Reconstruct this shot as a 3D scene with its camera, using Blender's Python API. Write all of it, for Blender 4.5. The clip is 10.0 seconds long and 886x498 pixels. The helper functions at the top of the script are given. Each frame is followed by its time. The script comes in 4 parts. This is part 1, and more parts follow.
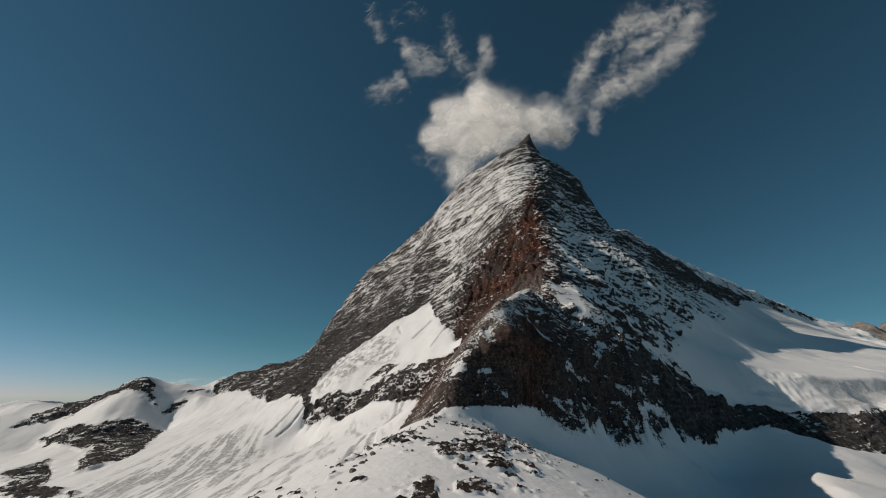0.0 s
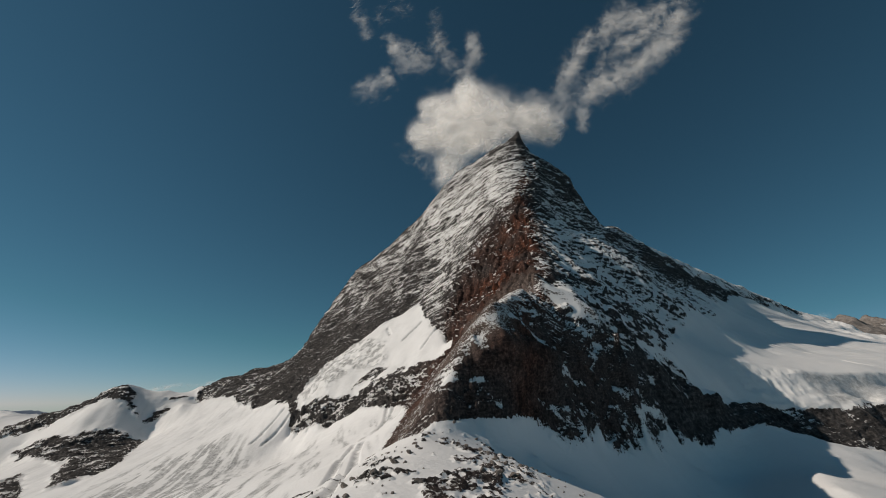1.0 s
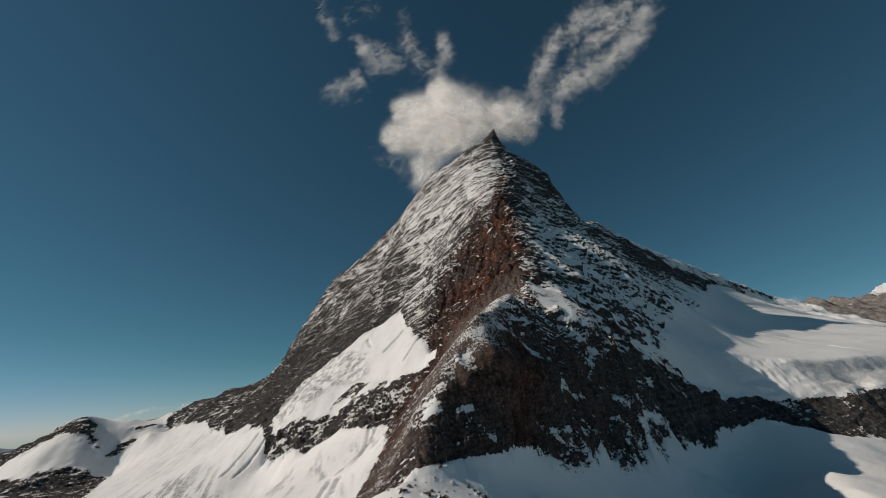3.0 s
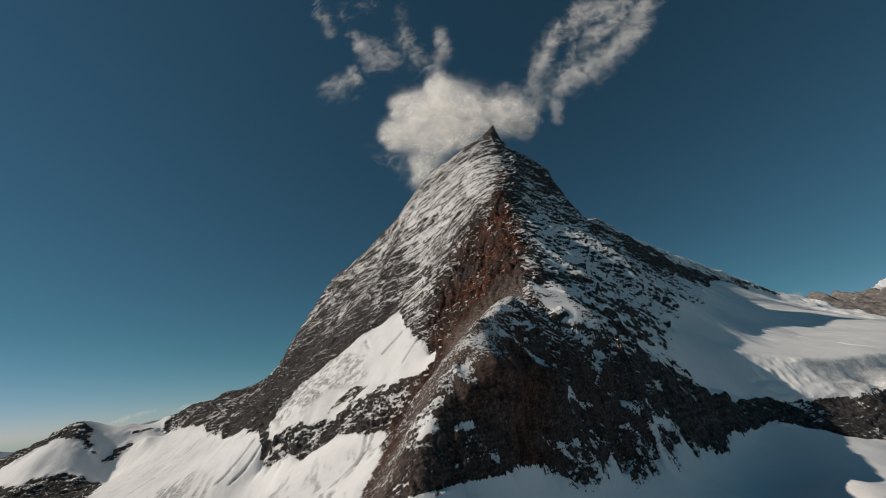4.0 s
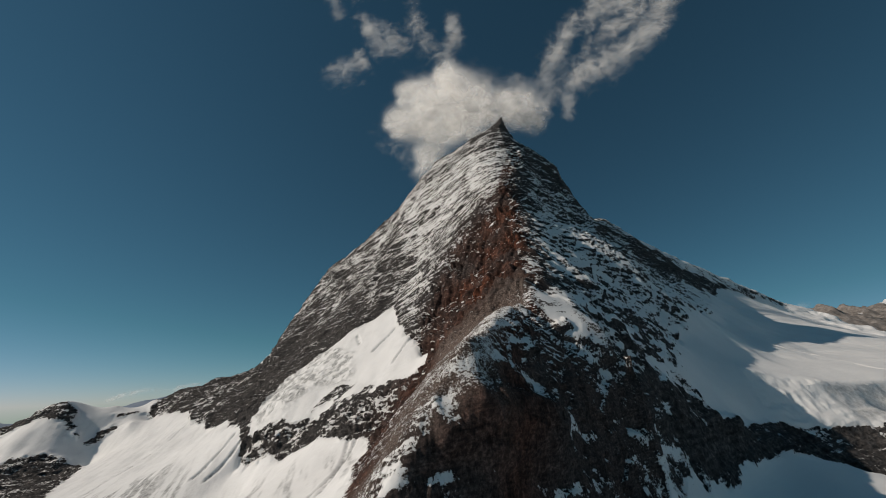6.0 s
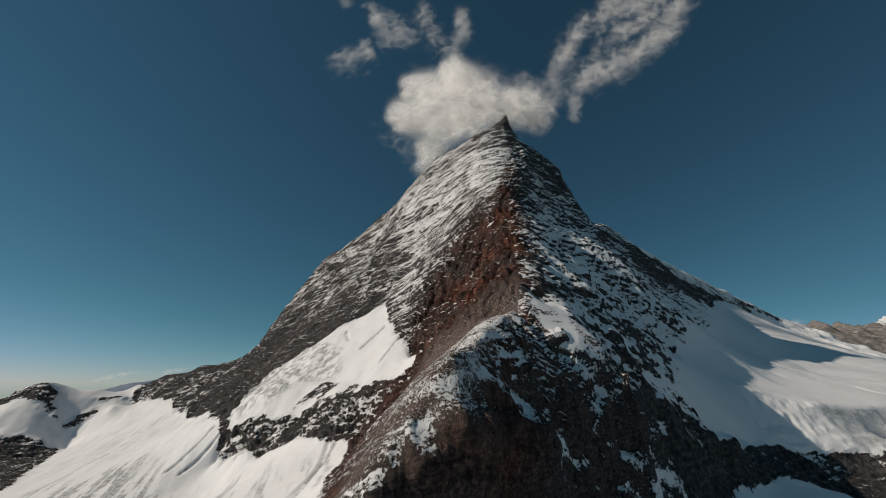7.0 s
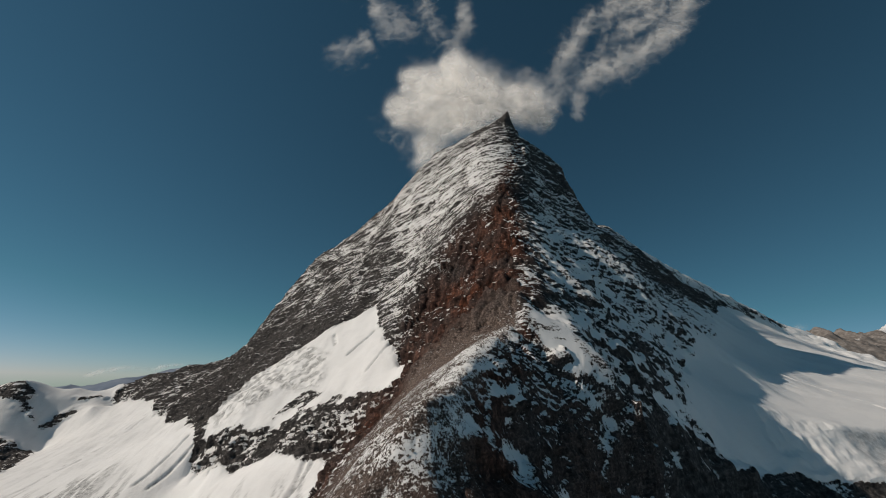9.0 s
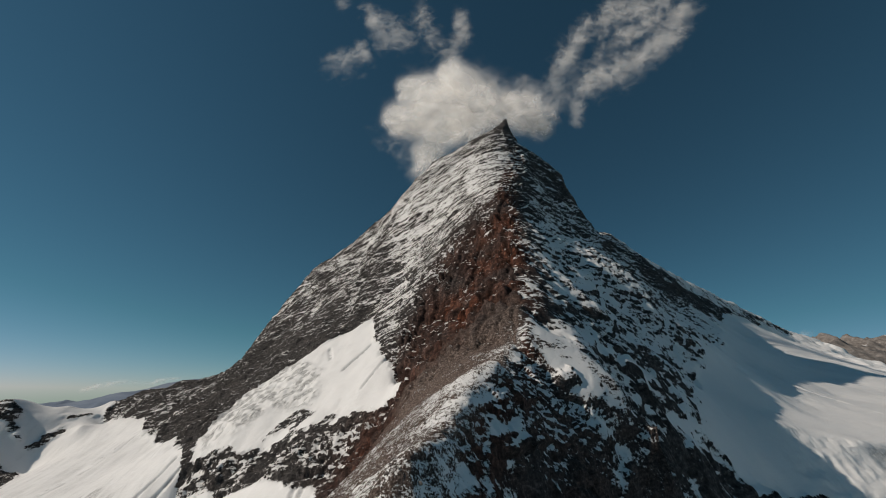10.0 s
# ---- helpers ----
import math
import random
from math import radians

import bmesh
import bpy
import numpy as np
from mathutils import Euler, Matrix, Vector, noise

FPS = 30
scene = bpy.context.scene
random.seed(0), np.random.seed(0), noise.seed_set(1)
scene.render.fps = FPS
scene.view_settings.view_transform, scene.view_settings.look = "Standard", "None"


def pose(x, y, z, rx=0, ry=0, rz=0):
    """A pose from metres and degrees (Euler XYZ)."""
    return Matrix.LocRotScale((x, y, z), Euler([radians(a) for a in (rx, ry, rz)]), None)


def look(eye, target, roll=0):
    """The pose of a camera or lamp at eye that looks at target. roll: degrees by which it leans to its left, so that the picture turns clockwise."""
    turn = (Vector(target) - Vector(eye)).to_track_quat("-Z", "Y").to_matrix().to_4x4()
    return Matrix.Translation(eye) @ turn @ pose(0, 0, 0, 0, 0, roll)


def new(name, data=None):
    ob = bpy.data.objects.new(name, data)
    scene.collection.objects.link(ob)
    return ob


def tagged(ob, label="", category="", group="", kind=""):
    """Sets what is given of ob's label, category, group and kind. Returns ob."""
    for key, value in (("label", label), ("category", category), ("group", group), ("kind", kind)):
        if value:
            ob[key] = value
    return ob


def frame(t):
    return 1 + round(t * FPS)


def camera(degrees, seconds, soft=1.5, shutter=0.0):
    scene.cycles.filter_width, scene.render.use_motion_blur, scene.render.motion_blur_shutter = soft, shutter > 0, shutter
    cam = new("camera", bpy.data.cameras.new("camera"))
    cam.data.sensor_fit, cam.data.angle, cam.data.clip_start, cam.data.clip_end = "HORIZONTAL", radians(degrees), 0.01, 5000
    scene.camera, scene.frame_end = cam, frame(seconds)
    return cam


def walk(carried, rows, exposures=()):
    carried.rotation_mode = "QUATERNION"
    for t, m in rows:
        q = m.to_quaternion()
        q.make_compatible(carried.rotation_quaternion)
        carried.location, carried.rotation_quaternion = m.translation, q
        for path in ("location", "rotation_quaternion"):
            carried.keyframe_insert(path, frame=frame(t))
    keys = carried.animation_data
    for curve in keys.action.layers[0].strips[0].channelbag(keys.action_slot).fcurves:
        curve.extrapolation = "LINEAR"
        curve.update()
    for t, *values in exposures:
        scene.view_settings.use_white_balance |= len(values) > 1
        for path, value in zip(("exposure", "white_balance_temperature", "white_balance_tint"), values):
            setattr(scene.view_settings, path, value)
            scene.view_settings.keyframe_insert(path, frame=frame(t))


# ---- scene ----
cam = camera(99.5, 10.0, soft=1.0)
PATH = [
    (0, (-1.431, -0.332, 1.490), (-1.431, 1.060, 2.047), 0.5),
    (0.5, (-0.497, 11.390, 6.571), (-0.482, 12.784, 7.125), -0.0),
    (1, (0.671, 23.360, 11.671), (0.711, 24.754, 12.225), -0.8),
    (1.5, (2.142, 35.453, 16.846), (2.209, 36.844, 17.404), -1.8),
    (2, (3.572, 47.880, 22.235), (3.662, 49.268, 22.796), -2.9),
    (2.5, (5.239, 59.125, 27.181), (5.347, 60.511, 27.743), -4.0),
    (4, (12.267, 92.132, 43.246), (12.382, 93.521, 43.799), -5.3),
    (4.5, (15.946, 103.895, 49.658), (16.055, 105.288, 50.204), -5.1),
    (5, (19.258, 114.733, 55.737), (19.365, 116.129, 56.276), -4.8),
    (5.5, (23.035, 125.720, 61.689), (23.139, 127.119, 62.222), -3.8),
    (7, (35.952, 160.935, 81.077), (36.062, 162.340, 81.591), 0.5),
    (7.5, (40.270, 173.216, 87.817), (40.385, 174.623, 88.325), 1.4),
    (8, (44.338, 185.614, 94.189), (44.454, 187.022, 94.692), 1.8),
    (8.5, (47.956, 197.966, 100.483), (48.071, 199.375, 100.986), 1.7),
    (9, (51.632, 209.903, 106.426), (51.744, 211.311, 106.933), 1.5),
    (9.5, (55.140, 222.345, 112.840), (55.250, 223.748, 113.358), 1.2),
    (10, (58.937, 234.875, 119.212), (59.046, 236.270, 119.751), 0.9),
]
walk(cam, [(t, look(eye, target, roll)) for t, eye, target, roll in PATH])

# ---- world, sun, exposure ----
SUN_ELEV, SUN_AZ = 35.5, 182.0          # degrees; the azimuth from +x towards +y
world = bpy.data.worlds.new("world")
scene.world = world
world.use_nodes = True
wn = world.node_tree.nodes
sky = wn.new("ShaderNodeTexSky")
sky.sky_type, sky.sun_disc = "NISHITA", False
sky.sun_elevation, sky.sun_rotation = radians(SUN_ELEV), radians(90.0 - SUN_AZ)
sky.altitude, sky.air_density, sky.dust_density, sky.ozone_density = 3000.0, 1.0, 0.35, 1.8
tint = wn.new("ShaderNodeMix")
tint.data_type, tint.blend_type = "RGBA", "MULTIPLY"
tint.inputs[0].default_value = 1.0
world.node_tree.links.new(sky.outputs[0], tint.inputs[6])
bright = wn.new("ShaderNodeRGBToBW")
world.node_tree.links.new(sky.outputs[0], bright.inputs[0])
span = wn.new("ShaderNodeMapRange")
span.inputs["From Min"].default_value, span.inputs["From Max"].default_value = 4.0, 9.5
world.node_tree.links.new(bright.outputs[0], span.inputs["Value"])
hues = wn.new("ShaderNodeMix")                       # deep teal aloft, pale grey in the bright haze low down
hues.data_type = "RGBA"
hues.inputs[6].default_value, hues.inputs[7].default_value = (0.54, 0.93, 0.82, 1.0), (0.97, 0.97, 1.18, 1.0)
world.node_tree.links.new(span.outputs[0], hues.inputs[0])
world.node_tree.links.new(hues.outputs[2], tint.inputs[7])
world.node_tree.links.new(tint.outputs[2], wn["Background"].inputs[0])
wn["Background"].inputs[1].default_value = 0.048
sun = new("sun", bpy.data.lights.new("sun", "SUN"))
sun.data.energy, sun.data.angle, sun.data.color = 2.85, radians(0.53), (1.0, 0.875, 0.735)
az, el = radians(SUN_AZ), radians(SUN_ELEV)
sun.matrix_world = look((math.cos(az) * math.cos(el) * 1000, math.sin(az) * math.cos(el) * 1000, math.sin(el) * 1000), (0, 0, 0))

# ---- materials ----


def material(name, roughness=0.8):
    m = bpy.data.materials.new(name)
    m.use_nodes = True
    n = m.node_tree.nodes
    n["Principled BSDF"].inputs["Roughness"].default_value = roughness
    return m, n, m.node_tree.links, n["Principled BSDF"]


def noise_node(n, l, vector, scale, detail=6.0, rough=0.6, squash=None):
    if squash:
        mp = n.new("ShaderNodeMapping")
        mp.inputs["Scale"].default_value = squash
        l.new(vector, mp.inputs["Vector"])
        vector = mp.outputs[0]
    t = n.new("ShaderNodeTexNoise")
    t.inputs["Scale"].default_value, t.inputs["Detail"].default_value = scale, detail
    t.inputs["Roughness"].default_value = rough
    l.new(vector, t.inputs["Vector"])
    return t.outputs["Fac"]


def ramp(n, l, fac, *stops):
    r = n.new("ShaderNodeValToRGB")
    while len(r.color_ramp.elements) < len(stops):
        r.color_ramp.elements.new(0.5)
    for e, (at, c) in zip(r.color_ramp.elements, stops):
        e.position, e.color = at, (*c, 1.0)
    l.new(fac, r.inputs[0])
    return r.outputs[0]


def calc(n, l, op, a, b, clamp=False):
    m = n.new("ShaderNodeMath")
    m.operation, m.use_clamp = op, clamp
    for i, v in enumerate((a, b)):
        if isinstance(v, (int, float)):
            m.inputs[i].default_value = v
        else:
            l.new(v, m.inputs[i])
    return m.outputs[0]


def mix(n, l, fac, a, b, kind="MIX"):
    m = n.new("ShaderNodeMix")
    m.data_type, m.blend_type = "RGBA", kind
    for i, v in ((0, fac), (6, a), (7, b)):
        if isinstance(v, (int, float)):
            m.inputs[i].default_value = v
        elif isinstance(v, tuple):
            m.inputs[i].default_value = (*v, 1.0)
        else:
            l.new(v, m.inputs[i])
    return m.outputs[2]


def attribute(n, name):
    a = n.new("ShaderNodeAttribute")
    a.attribute_name = name
    return a.outputs["Fac"]


def along(n, l, p, *ways):
    """The position counted along three slanting directions."""
    c = n.new("ShaderNodeCombineXYZ")
    for i, way in enumerate(ways):
        d = n.new("ShaderNodeVectorMath")
        d.operation = "DOT_PRODUCT"
        d.inputs[1].default_value = way
        l.new(p, d.inputs[0])
        l.new(d.outputs["Value"], c.inputs[i])
    return c.outputs[0]


def alpine(name, grain, edge, snow_tint=(0.86, 0.86, 0.865)):
    """Rock with snow lying on it, in slanting layers; grain is the size in metres of its smallest shapes."""
    m, n, l, bsdf = material(name)
    p = n.new("ShaderNodeNewGeometry").outputs["Position"]
    snow, rust, dirt, ledge = attribute(n, "snow"), attribute(n, "rust"), attribute(n, "dirt"), attribute(n, "ledge")
    layered = along(n, l, p, (-0.24, 0.38, 1.0), (0.09, -0.15, 0.0), (0.15, 0.09, 0.0))
    broad = noise_node(n, l, p, 0.02 / grain, 5.0)
    fine = noise_node(n, l, p, 0.3 / grain, 7.0, 0.68)
    strata = noise_node(n, l, layered, 0.32 / grain, 5.0, 0.62)
    grey = ramp(n, l, fine, (0.28, (0.017, 0.018, 0.020)), (0.5, (0.082, 0.080, 0.083)), (0.72, (0.25, 0.243, 0.243)))
    brown = ramp(n, l, fine, (0.28, (0.022, 0.010, 0.007)), (0.5, (0.13, 0.050, 0.030)), (0.72, (0.34, 0.145, 0.09)))
    rock = mix(n, l, rust, grey, brown)
    rock = mix(n, l, 0.8, rock, ramp(n, l, strata, (0.32, (0.35, 0.35, 0.35)), (0.68, (1.35, 1.28, 1.22))), "MULTIPLY")
    rock = mix(n, l, 0.5, rock, ramp(n, l, broad, (0.3, (0.6, 0.6, 0.62)), (0.7, (1.25, 1.2, 1.15))), "MULTIPLY")
    upright = along(n, l, p, (0.97, -0.2, 0.0), (0.0, 0.0, 0.2), (0.03, 0.14, 0.0))
    cracks = noise_node(n, l, upright, 0.15 / grain, 7.0, 0.7)
    cracks = ramp(n, l, cracks, (0.40, (0.10, 0.10, 0.10)), (0.52, (0.75, 0.75, 0.75)), (0.66, (1.4, 1.3, 1.25)))
    rock = mix(n, l, calc(n, l, "ADD", 0.25, calc(n, l, "MULTIPLY", rust, 0.7)), rock, mix(n, l, 1.0, rock, cracks, "MULTIPLY"))
    jitter = calc(n, l, "MULTIPLY", calc(n, l, "SUBTRACT", fine, 0.5), 1.3)
    loose = attribute(n, "loose")
    pebbles = noise_node(n, l, p, 0.75 / grain, 4.0, 0.6)
    rubble = ramp(n, l, pebbles, (0.36, (0.055, 0.041, 0.035)), (0.5, (0.15, 0.112, 0.096)), (0.64, (0.36, 0.29, 0.258)))
    rock = mix(n, l, calc(n, l, "MULTIPLY", loose, 0.85), rock, rubble)
    jitter = calc(n, l, "ADD", jitter, calc(n, l, "MULTIPLY", calc(n, l, "SUBTRACT", strata, 0.5), calc(n, l, "MULTIPLY", ledge, 1.1)))
    jitter = calc(n, l, "ADD", jitter, calc(n, l, "MULTIPLY", calc(n, l, "SUBTRACT", pebbles, 0.5), calc(n, l, "MULTIPLY", loose, 1.1)))
    level = calc(n, l, "ADD", snow, jitter)
    cover = calc(n, l, "MULTIPLY", calc(n, l, "SUBTRACT", level, 0.46), edge, True)
    white = mix(n, l, calc(n, l, "MULTIPLY", broad, 0.3), snow_tint, (0.76, 0.76, 0.775))
    white = mix(n, l, calc(n, l, "MULTIPLY", dirt, ramp(n, l, fine, (0.35, (0.2, 0.2, 0.2)), (0.65, (1.0, 1.0, 1.0)))), white, (0.21, 0.215, 0.22))
    l.new(mix(n, l, cover, rock, white), bsdf.inputs["Base Color"])
    l.new(calc(n, l, "SUBTRACT", 0.95, calc(n, l, "MULTIPLY", cover, 0.3)), bsdf.inputs["Roughness"])
    bsdf.inputs["Specular IOR Level"].default_value = 0.2
    bump = n.new("ShaderNodeBump")
    bump.inputs["Strength"].default_value, bump.inputs["Distance"].default_value = 1.0, grain * 3.0
    soft = calc(n, l, "SUBTRACT", 1.0, calc(n, l, "MULTIPLY", cover, 0.9))
    l.new(calc(n, l, "ADD", calc(n, l, "MULTIPLY", calc(n, l, "ADD", fine, strata), soft), calc(n, l, "MULTIPLY", cover, 0.25)), bump.inputs["Height"])
    l.new(bump.outputs[0], bsdf.inputs["Normal"])
    return m


ROCK_FAR = alpine("rock_and_snow_far", 1.8, 11.0)
ROCK_NEAR = alpine("rock_and_snow_near", 0.7, 11.0)

# ---- noise and the lie of the land ----


def lattice(p, seed):
    """Smooth random values in -1..1 at the points p (n, 3)."""
    i = np.floor(p)
    f = (p - i).astype(np.float32)
    f = f * f * f * (f * (f * 6 - 15) + 10)
    i = i.astype(np.int64)
    out = 0
    for dx in (0, 1):
        wx = f[:, 0] if dx else 1 - f[:, 0]
        for dy in (0, 1):
            wy = wx * (f[:, 1] if dy else 1 - f[:, 1])
            for dz in (0, 1):
                h = ((i[:, 0] + dx) * 374761393 + (i[:, 1] + dy) * 668265263 + (i[:, 2] + dz) * 1274126177 + seed * 974634777) & 0xFFFFFFFF
                h = ((h ^ (h >> 13)) * 1103515245) & 0xFFFFFFFF
                h = (h ^ (h >> 16)) & 0xFFFF
                out = out + wy * (f[:, 2] if dz else 1 - f[:, 2]) * (h.astype(np.float32) / 32767.5 - 1)
    return out


def fbm(p, octaves, seed, ridged=False):
    total, amp, norm = 0, 1.0, 0
    for k in range(octaves):
        v = lattice(p * 2.03 ** k + 17.3 * k, seed + k)
        total = total + amp * ((1 - 2 * np.abs(v)) if ridged else v)
        norm, amp = norm + amp, amp * 0.5
    return total / norm


def blocks(p, size, seed):
    """Broken rock: each point's nearest block gives a tilted facet's height (-1..1), the crack beside it (0 at the crack) and the block's own dice."""
    q = (p / np.array(size, np.float32)).astype(np.float32)
    base = np.floor(q - 0.5)
    near, second = np.full(len(q), 9.0, np.float32), np.full(len(q), 9.0, np.float32)
    height, own = np.zeros(len(q), np.float32), np.zeros(len(q), np.float32)
    for dx in (0, 1):
        for dy in (0, 1):
            for dz in (0, 1):
                c = base + np.array((dx, dy, dz), np.float32)
                i = c.astype(np.int64)
                h = (i[:, 0] * 374761393 + i[:, 1] * 668265263 + i[:, 2] * 1274126177 + seed * 974634777) & 0xFFFFFFFF
                h = ((h ^ (h >> 13)) * 1103515245) & 0xFFFFFFFF
                h = h ^ (h >> 15)
                dice_of = [((h >> k) & 255).astype(np.float32) / 127.5 - 1 for k in (0, 6, 12, 18, 3, 9)]
                d = [q[:, k] - c[:, k] - 0.5 - 0.42 * dice_of[k] for k in range(3)]
                dist = np.sqrt(d[0] ** 2 + d[1] ** 2 + d[2] ** 2)
                closer = dist < near
                second = np.where(closer, near, np.minimum(second, dist))
                near = np.where(closer, dist, near)
                tilt = 0.45 * dice_of[3] + 0.9 * (d[0] * dice_of[4] + d[1] * dice_of[5] + d[2] * dice_of[0])
                height, own = np.where(closer, tilt, height), np.where(closer, dice_of[3], own)
    return height, np.clip((second - near) * 3, 0, 1), own


def smooth(v, lo, hi):
    t = np.clip((v - lo) / (hi - lo), 0, 1)
    return t * t * (3 - 2 * t)


CREST_LOW = [(-25, -250, -120), (-20, -40, -50), (-18, 100, -27), (-20, 205, -16), (-6, 300, -15), (-8, 335, -8), (2, 347, 20), (18, 356, 42), (36,
    365, 62), (52, 374, 76), (63, 380, 86), (71, 392, 93), (80, 418, 107), (88, 434, 116), (99, 463, 127), (115, 482, 139)]
CREST_HIGH = [(115, 482, 139), (130, 530, 149), (150, 580, 163), (177, 644, 212), (206, 760, 284), (226, 850, 358), (251, 960, 458), (287, 1080, 580),
    (337, 1200, 720), (431, 1380, 943), (430, 1450, 1070), (418, 1500, 1219)]
FURGGEN = [(418, 1500, 1219), (365, 1518, 1169), (306, 1545, 1145), (213, 1580, 1105), (116, 1610, 1045), (52, 1650, 990), (11, 1720, 958), (-72,
    1780, 885), (-134, 1840, 842), (-260, 1930, 762), (-393, 2026, 700), (-443, 2000, 628), (-508, 1950, 492), (-552, 1860, 357), (-584, 1830, 238), (-635, 1850, 188), (-737, 1880, 156), (-841, 1904, 142), (-978, 1904, 104)]
SADDLE = [(-978, 1904, 104), (-1057, 1850, 74), (-1153, 1800, 60), (-1345, 1735, 78), (-1270, 1722, 82), (-1453, 1700, -5), (-1623, 1720, -46),
          (-1947, 1800, -50)]
ZMUTT = [(418, 1500, 1219), (449, 1503, 1128), (476, 1506, 1092), (525, 1510, 1066), (562, 1512, 1038), (618, 1518, 980), (646, 1520, 925), (655, 1522, 845), (664, 1526, 772), (716, 1560, 722), (765, 1590, 712), (846, 1650, 752), (924, 1700, 792), (1055, 1790, 758), (1327, 2000, 760), (1621, 2200, 750), (1867, 2310, 698), (2109, 2400, 636), (2358, 2490, 553), (2605, 2562, 484), (2756, 2600, 454)]
EAST_FOOT = [(-371, 1130, 23), (-326, 1230, 109), (-248, 1260, 175), (-177, 1260, 231), (-45, 1240, 302), (0, 1050, 205), (38, 940, 140), (46, 860,
    118)]
CLIFF_TOP = [(-371, 1125, 18), (-361, 1090, -6), (-268, 1040, 22), (-188, 1000, 20), (-131, 949, 47), (-86, 945, 62), (-15, 899, 86), (25, 870, 108)]
CLIFF_FOOT = [(-358, 1073, -75), (-245, 980, -48), (-170, 920, -10), (-100, 860, 2), (-62, 835, 2)]
EAST_FACE = [(-39, 1800, 870), (160, 1150, 520), (67, 1337, 508), (-167, 1650, 523), (-369, 1700, 349), (205, 967, 350), (98, 1070, 326), (175, 1032,
    402), (130, 923, 243), (72, 1032, 230), (70, 640, 134)]
GULLY = [(95, 893, 203), (46, 850, 116), (4, 825, 65), (-24, 775, 16), (-50, 680, -8), (-80, 560, -35), (-110, 440, -52)]
LEFT_SNOW = [(-96, 500, -51), (-178, 600, -69), (-316, 700, -98), (-498, 800, -150), (-911, 1100, -171), (-1460, 1500, -183)]
LEFT_ICE = [(-607, 1400, -28), (-1008, 1780, -10), (-1030, 1714, 8), (-1091, 1641, -138), (-1500, 1600, -130)]
WALL_FOOT = [(-10, 324, -12), (14, 330, -10), (40, 341, -13), (62, 361, -9), (80, 382, -5), (102, 398, -12), (128, 419, -14)]
SCREE = [(-2, 359, 27), (20, 395, 58), (30, 430, 70), (50, 463, 94), (37, 526, 83), (52, 580, 98), (70, 640, 136)]
SCREE_TOP = [(26, 372, 56), (44, 396, 84), (64, 420, 101), (68, 480, 110), (96, 520, 130), (122, 560, 143), (146, 628, 170)]
SCREE_LOW = [(-24, 385, -26), (-10, 420, -2), (-4, 470, 18), (-4, 540, 36), (10, 640, 50), (16, 744, 64)]
LIT_EDGE = [(32, 345, -8), (56, 352, -16), (85, 360, -31), (113, 364, -47), (150, 369, -71)]
NEAR_SLOPES = [(60, 150, -34), (46, 286, -22), (88, 250, -36), (9, 318, -16), (-80, 250, -45), (-70, 130, -38),
               (-140, 300, -75)]
BAND_TOP = [(357, 640, 12), (430, 700, 14), (501, 738, 4), (560, 775, -4), (608, 795, -4), (645, 786, -12), (727, 795, -25), (822, 787, -22)]
BAND_FOOT = [(128, 419, -14), (188, 487, -29), (264, 545, -40), (355, 633, -56), (458, 702, -50), (573, 746, -35), (616, 740, -46), (693, 721, -67),
    (747, 727, -77), (1050, 810, -110)]
ICE_LIP = [(650, 870, 90), (686, 862, 70), (718, 849, 54), (772, 842, 50), (839, 848, 46), (948, 858, 47), (1400, 930, 30), (2100, 1090, 10)]
ICE_BACK = [(665, 893, 100), (714, 884, 80), (806, 866, 60), (871, 868, 56), (982, 878, 57), (1410, 955, 42), (2095, 1115, 20)]
ICE_FLAT = [(720, 920, 94), (900, 950, 84), (1100, 960, 76), (1430, 1010, 64), (2080, 1160, 38)]
ICE_STEP = [(680, 855, 58), (713, 842, 40), (768, 834, 34), (838, 840, 26), (947, 850, 26), (1400, 921, 10), (2100, 1081, -10)]
ICE_FOOT = [(628, 817, 18), (657, 796, -9), (692, 804, -9), (763, 797, -10), (851, 804, -2), (1000, 820, -8), (1400, 890, -30), (2110, 1070, -60)]
SHADE_EDGE = [(682, 915, 110), (882, 1017, 112), (1030, 1009, 96), (1161, 1008, 90)]
PLATEAU = [(854, 1182, 234), (996, 1245, 196), (1304, 1369, 185), (1468, 1341, 150), (1993, 1766, 231), (1783, 1726, 291), (2000, 1635, 190), (1146,
    1180, 125), (1500, 1900, 400), (1250, 1650, 380)]
RIM = [(2643, 2500, 428), (2592, 2350, 358), (2591, 2250, 312), (2576, 2150, 263), (2545, 2050, 220), (2537, 1900, 145), (2760, 2350, 250), (2760, 2050, 130)]
TONGUE = [(1330, 1975, 715), (1600, 2150, 690), (1859, 2230, 580), (2100, 2310, 520), (2380, 2400, 450)]
APRON_LOW = [(600, 860, 80), (560, 800, 50), (480, 770, 70)]
NORTH_FACE = [(282, 775, 258), (240, 774, 300), (429, 1047, 430), (600, 1300, 620), (430, 950, 318), (620, 1060, 328), (590, 1060, 388), (325, 696, 151), (380, 720, 115), (370, 746, 171), (421, 722, 87),
    (442, 724, 52), (312, 622, 50), (581, 920, 141), (360, 1060, 470), (470, 1190, 560), (520, 1330, 740), (640, 1250, 560), (760, 1400, 560), (900,
    1500, 520), (480, 1420, 960)]
NORTH_RIB = [(205, 634, 184), (230, 608, 160), (256, 584, 133), (272, 566, 112)]
RIB_FLANK = [(176, 603, 174), (186, 582, 142), (202, 566, 120), (226, 558, 102)]
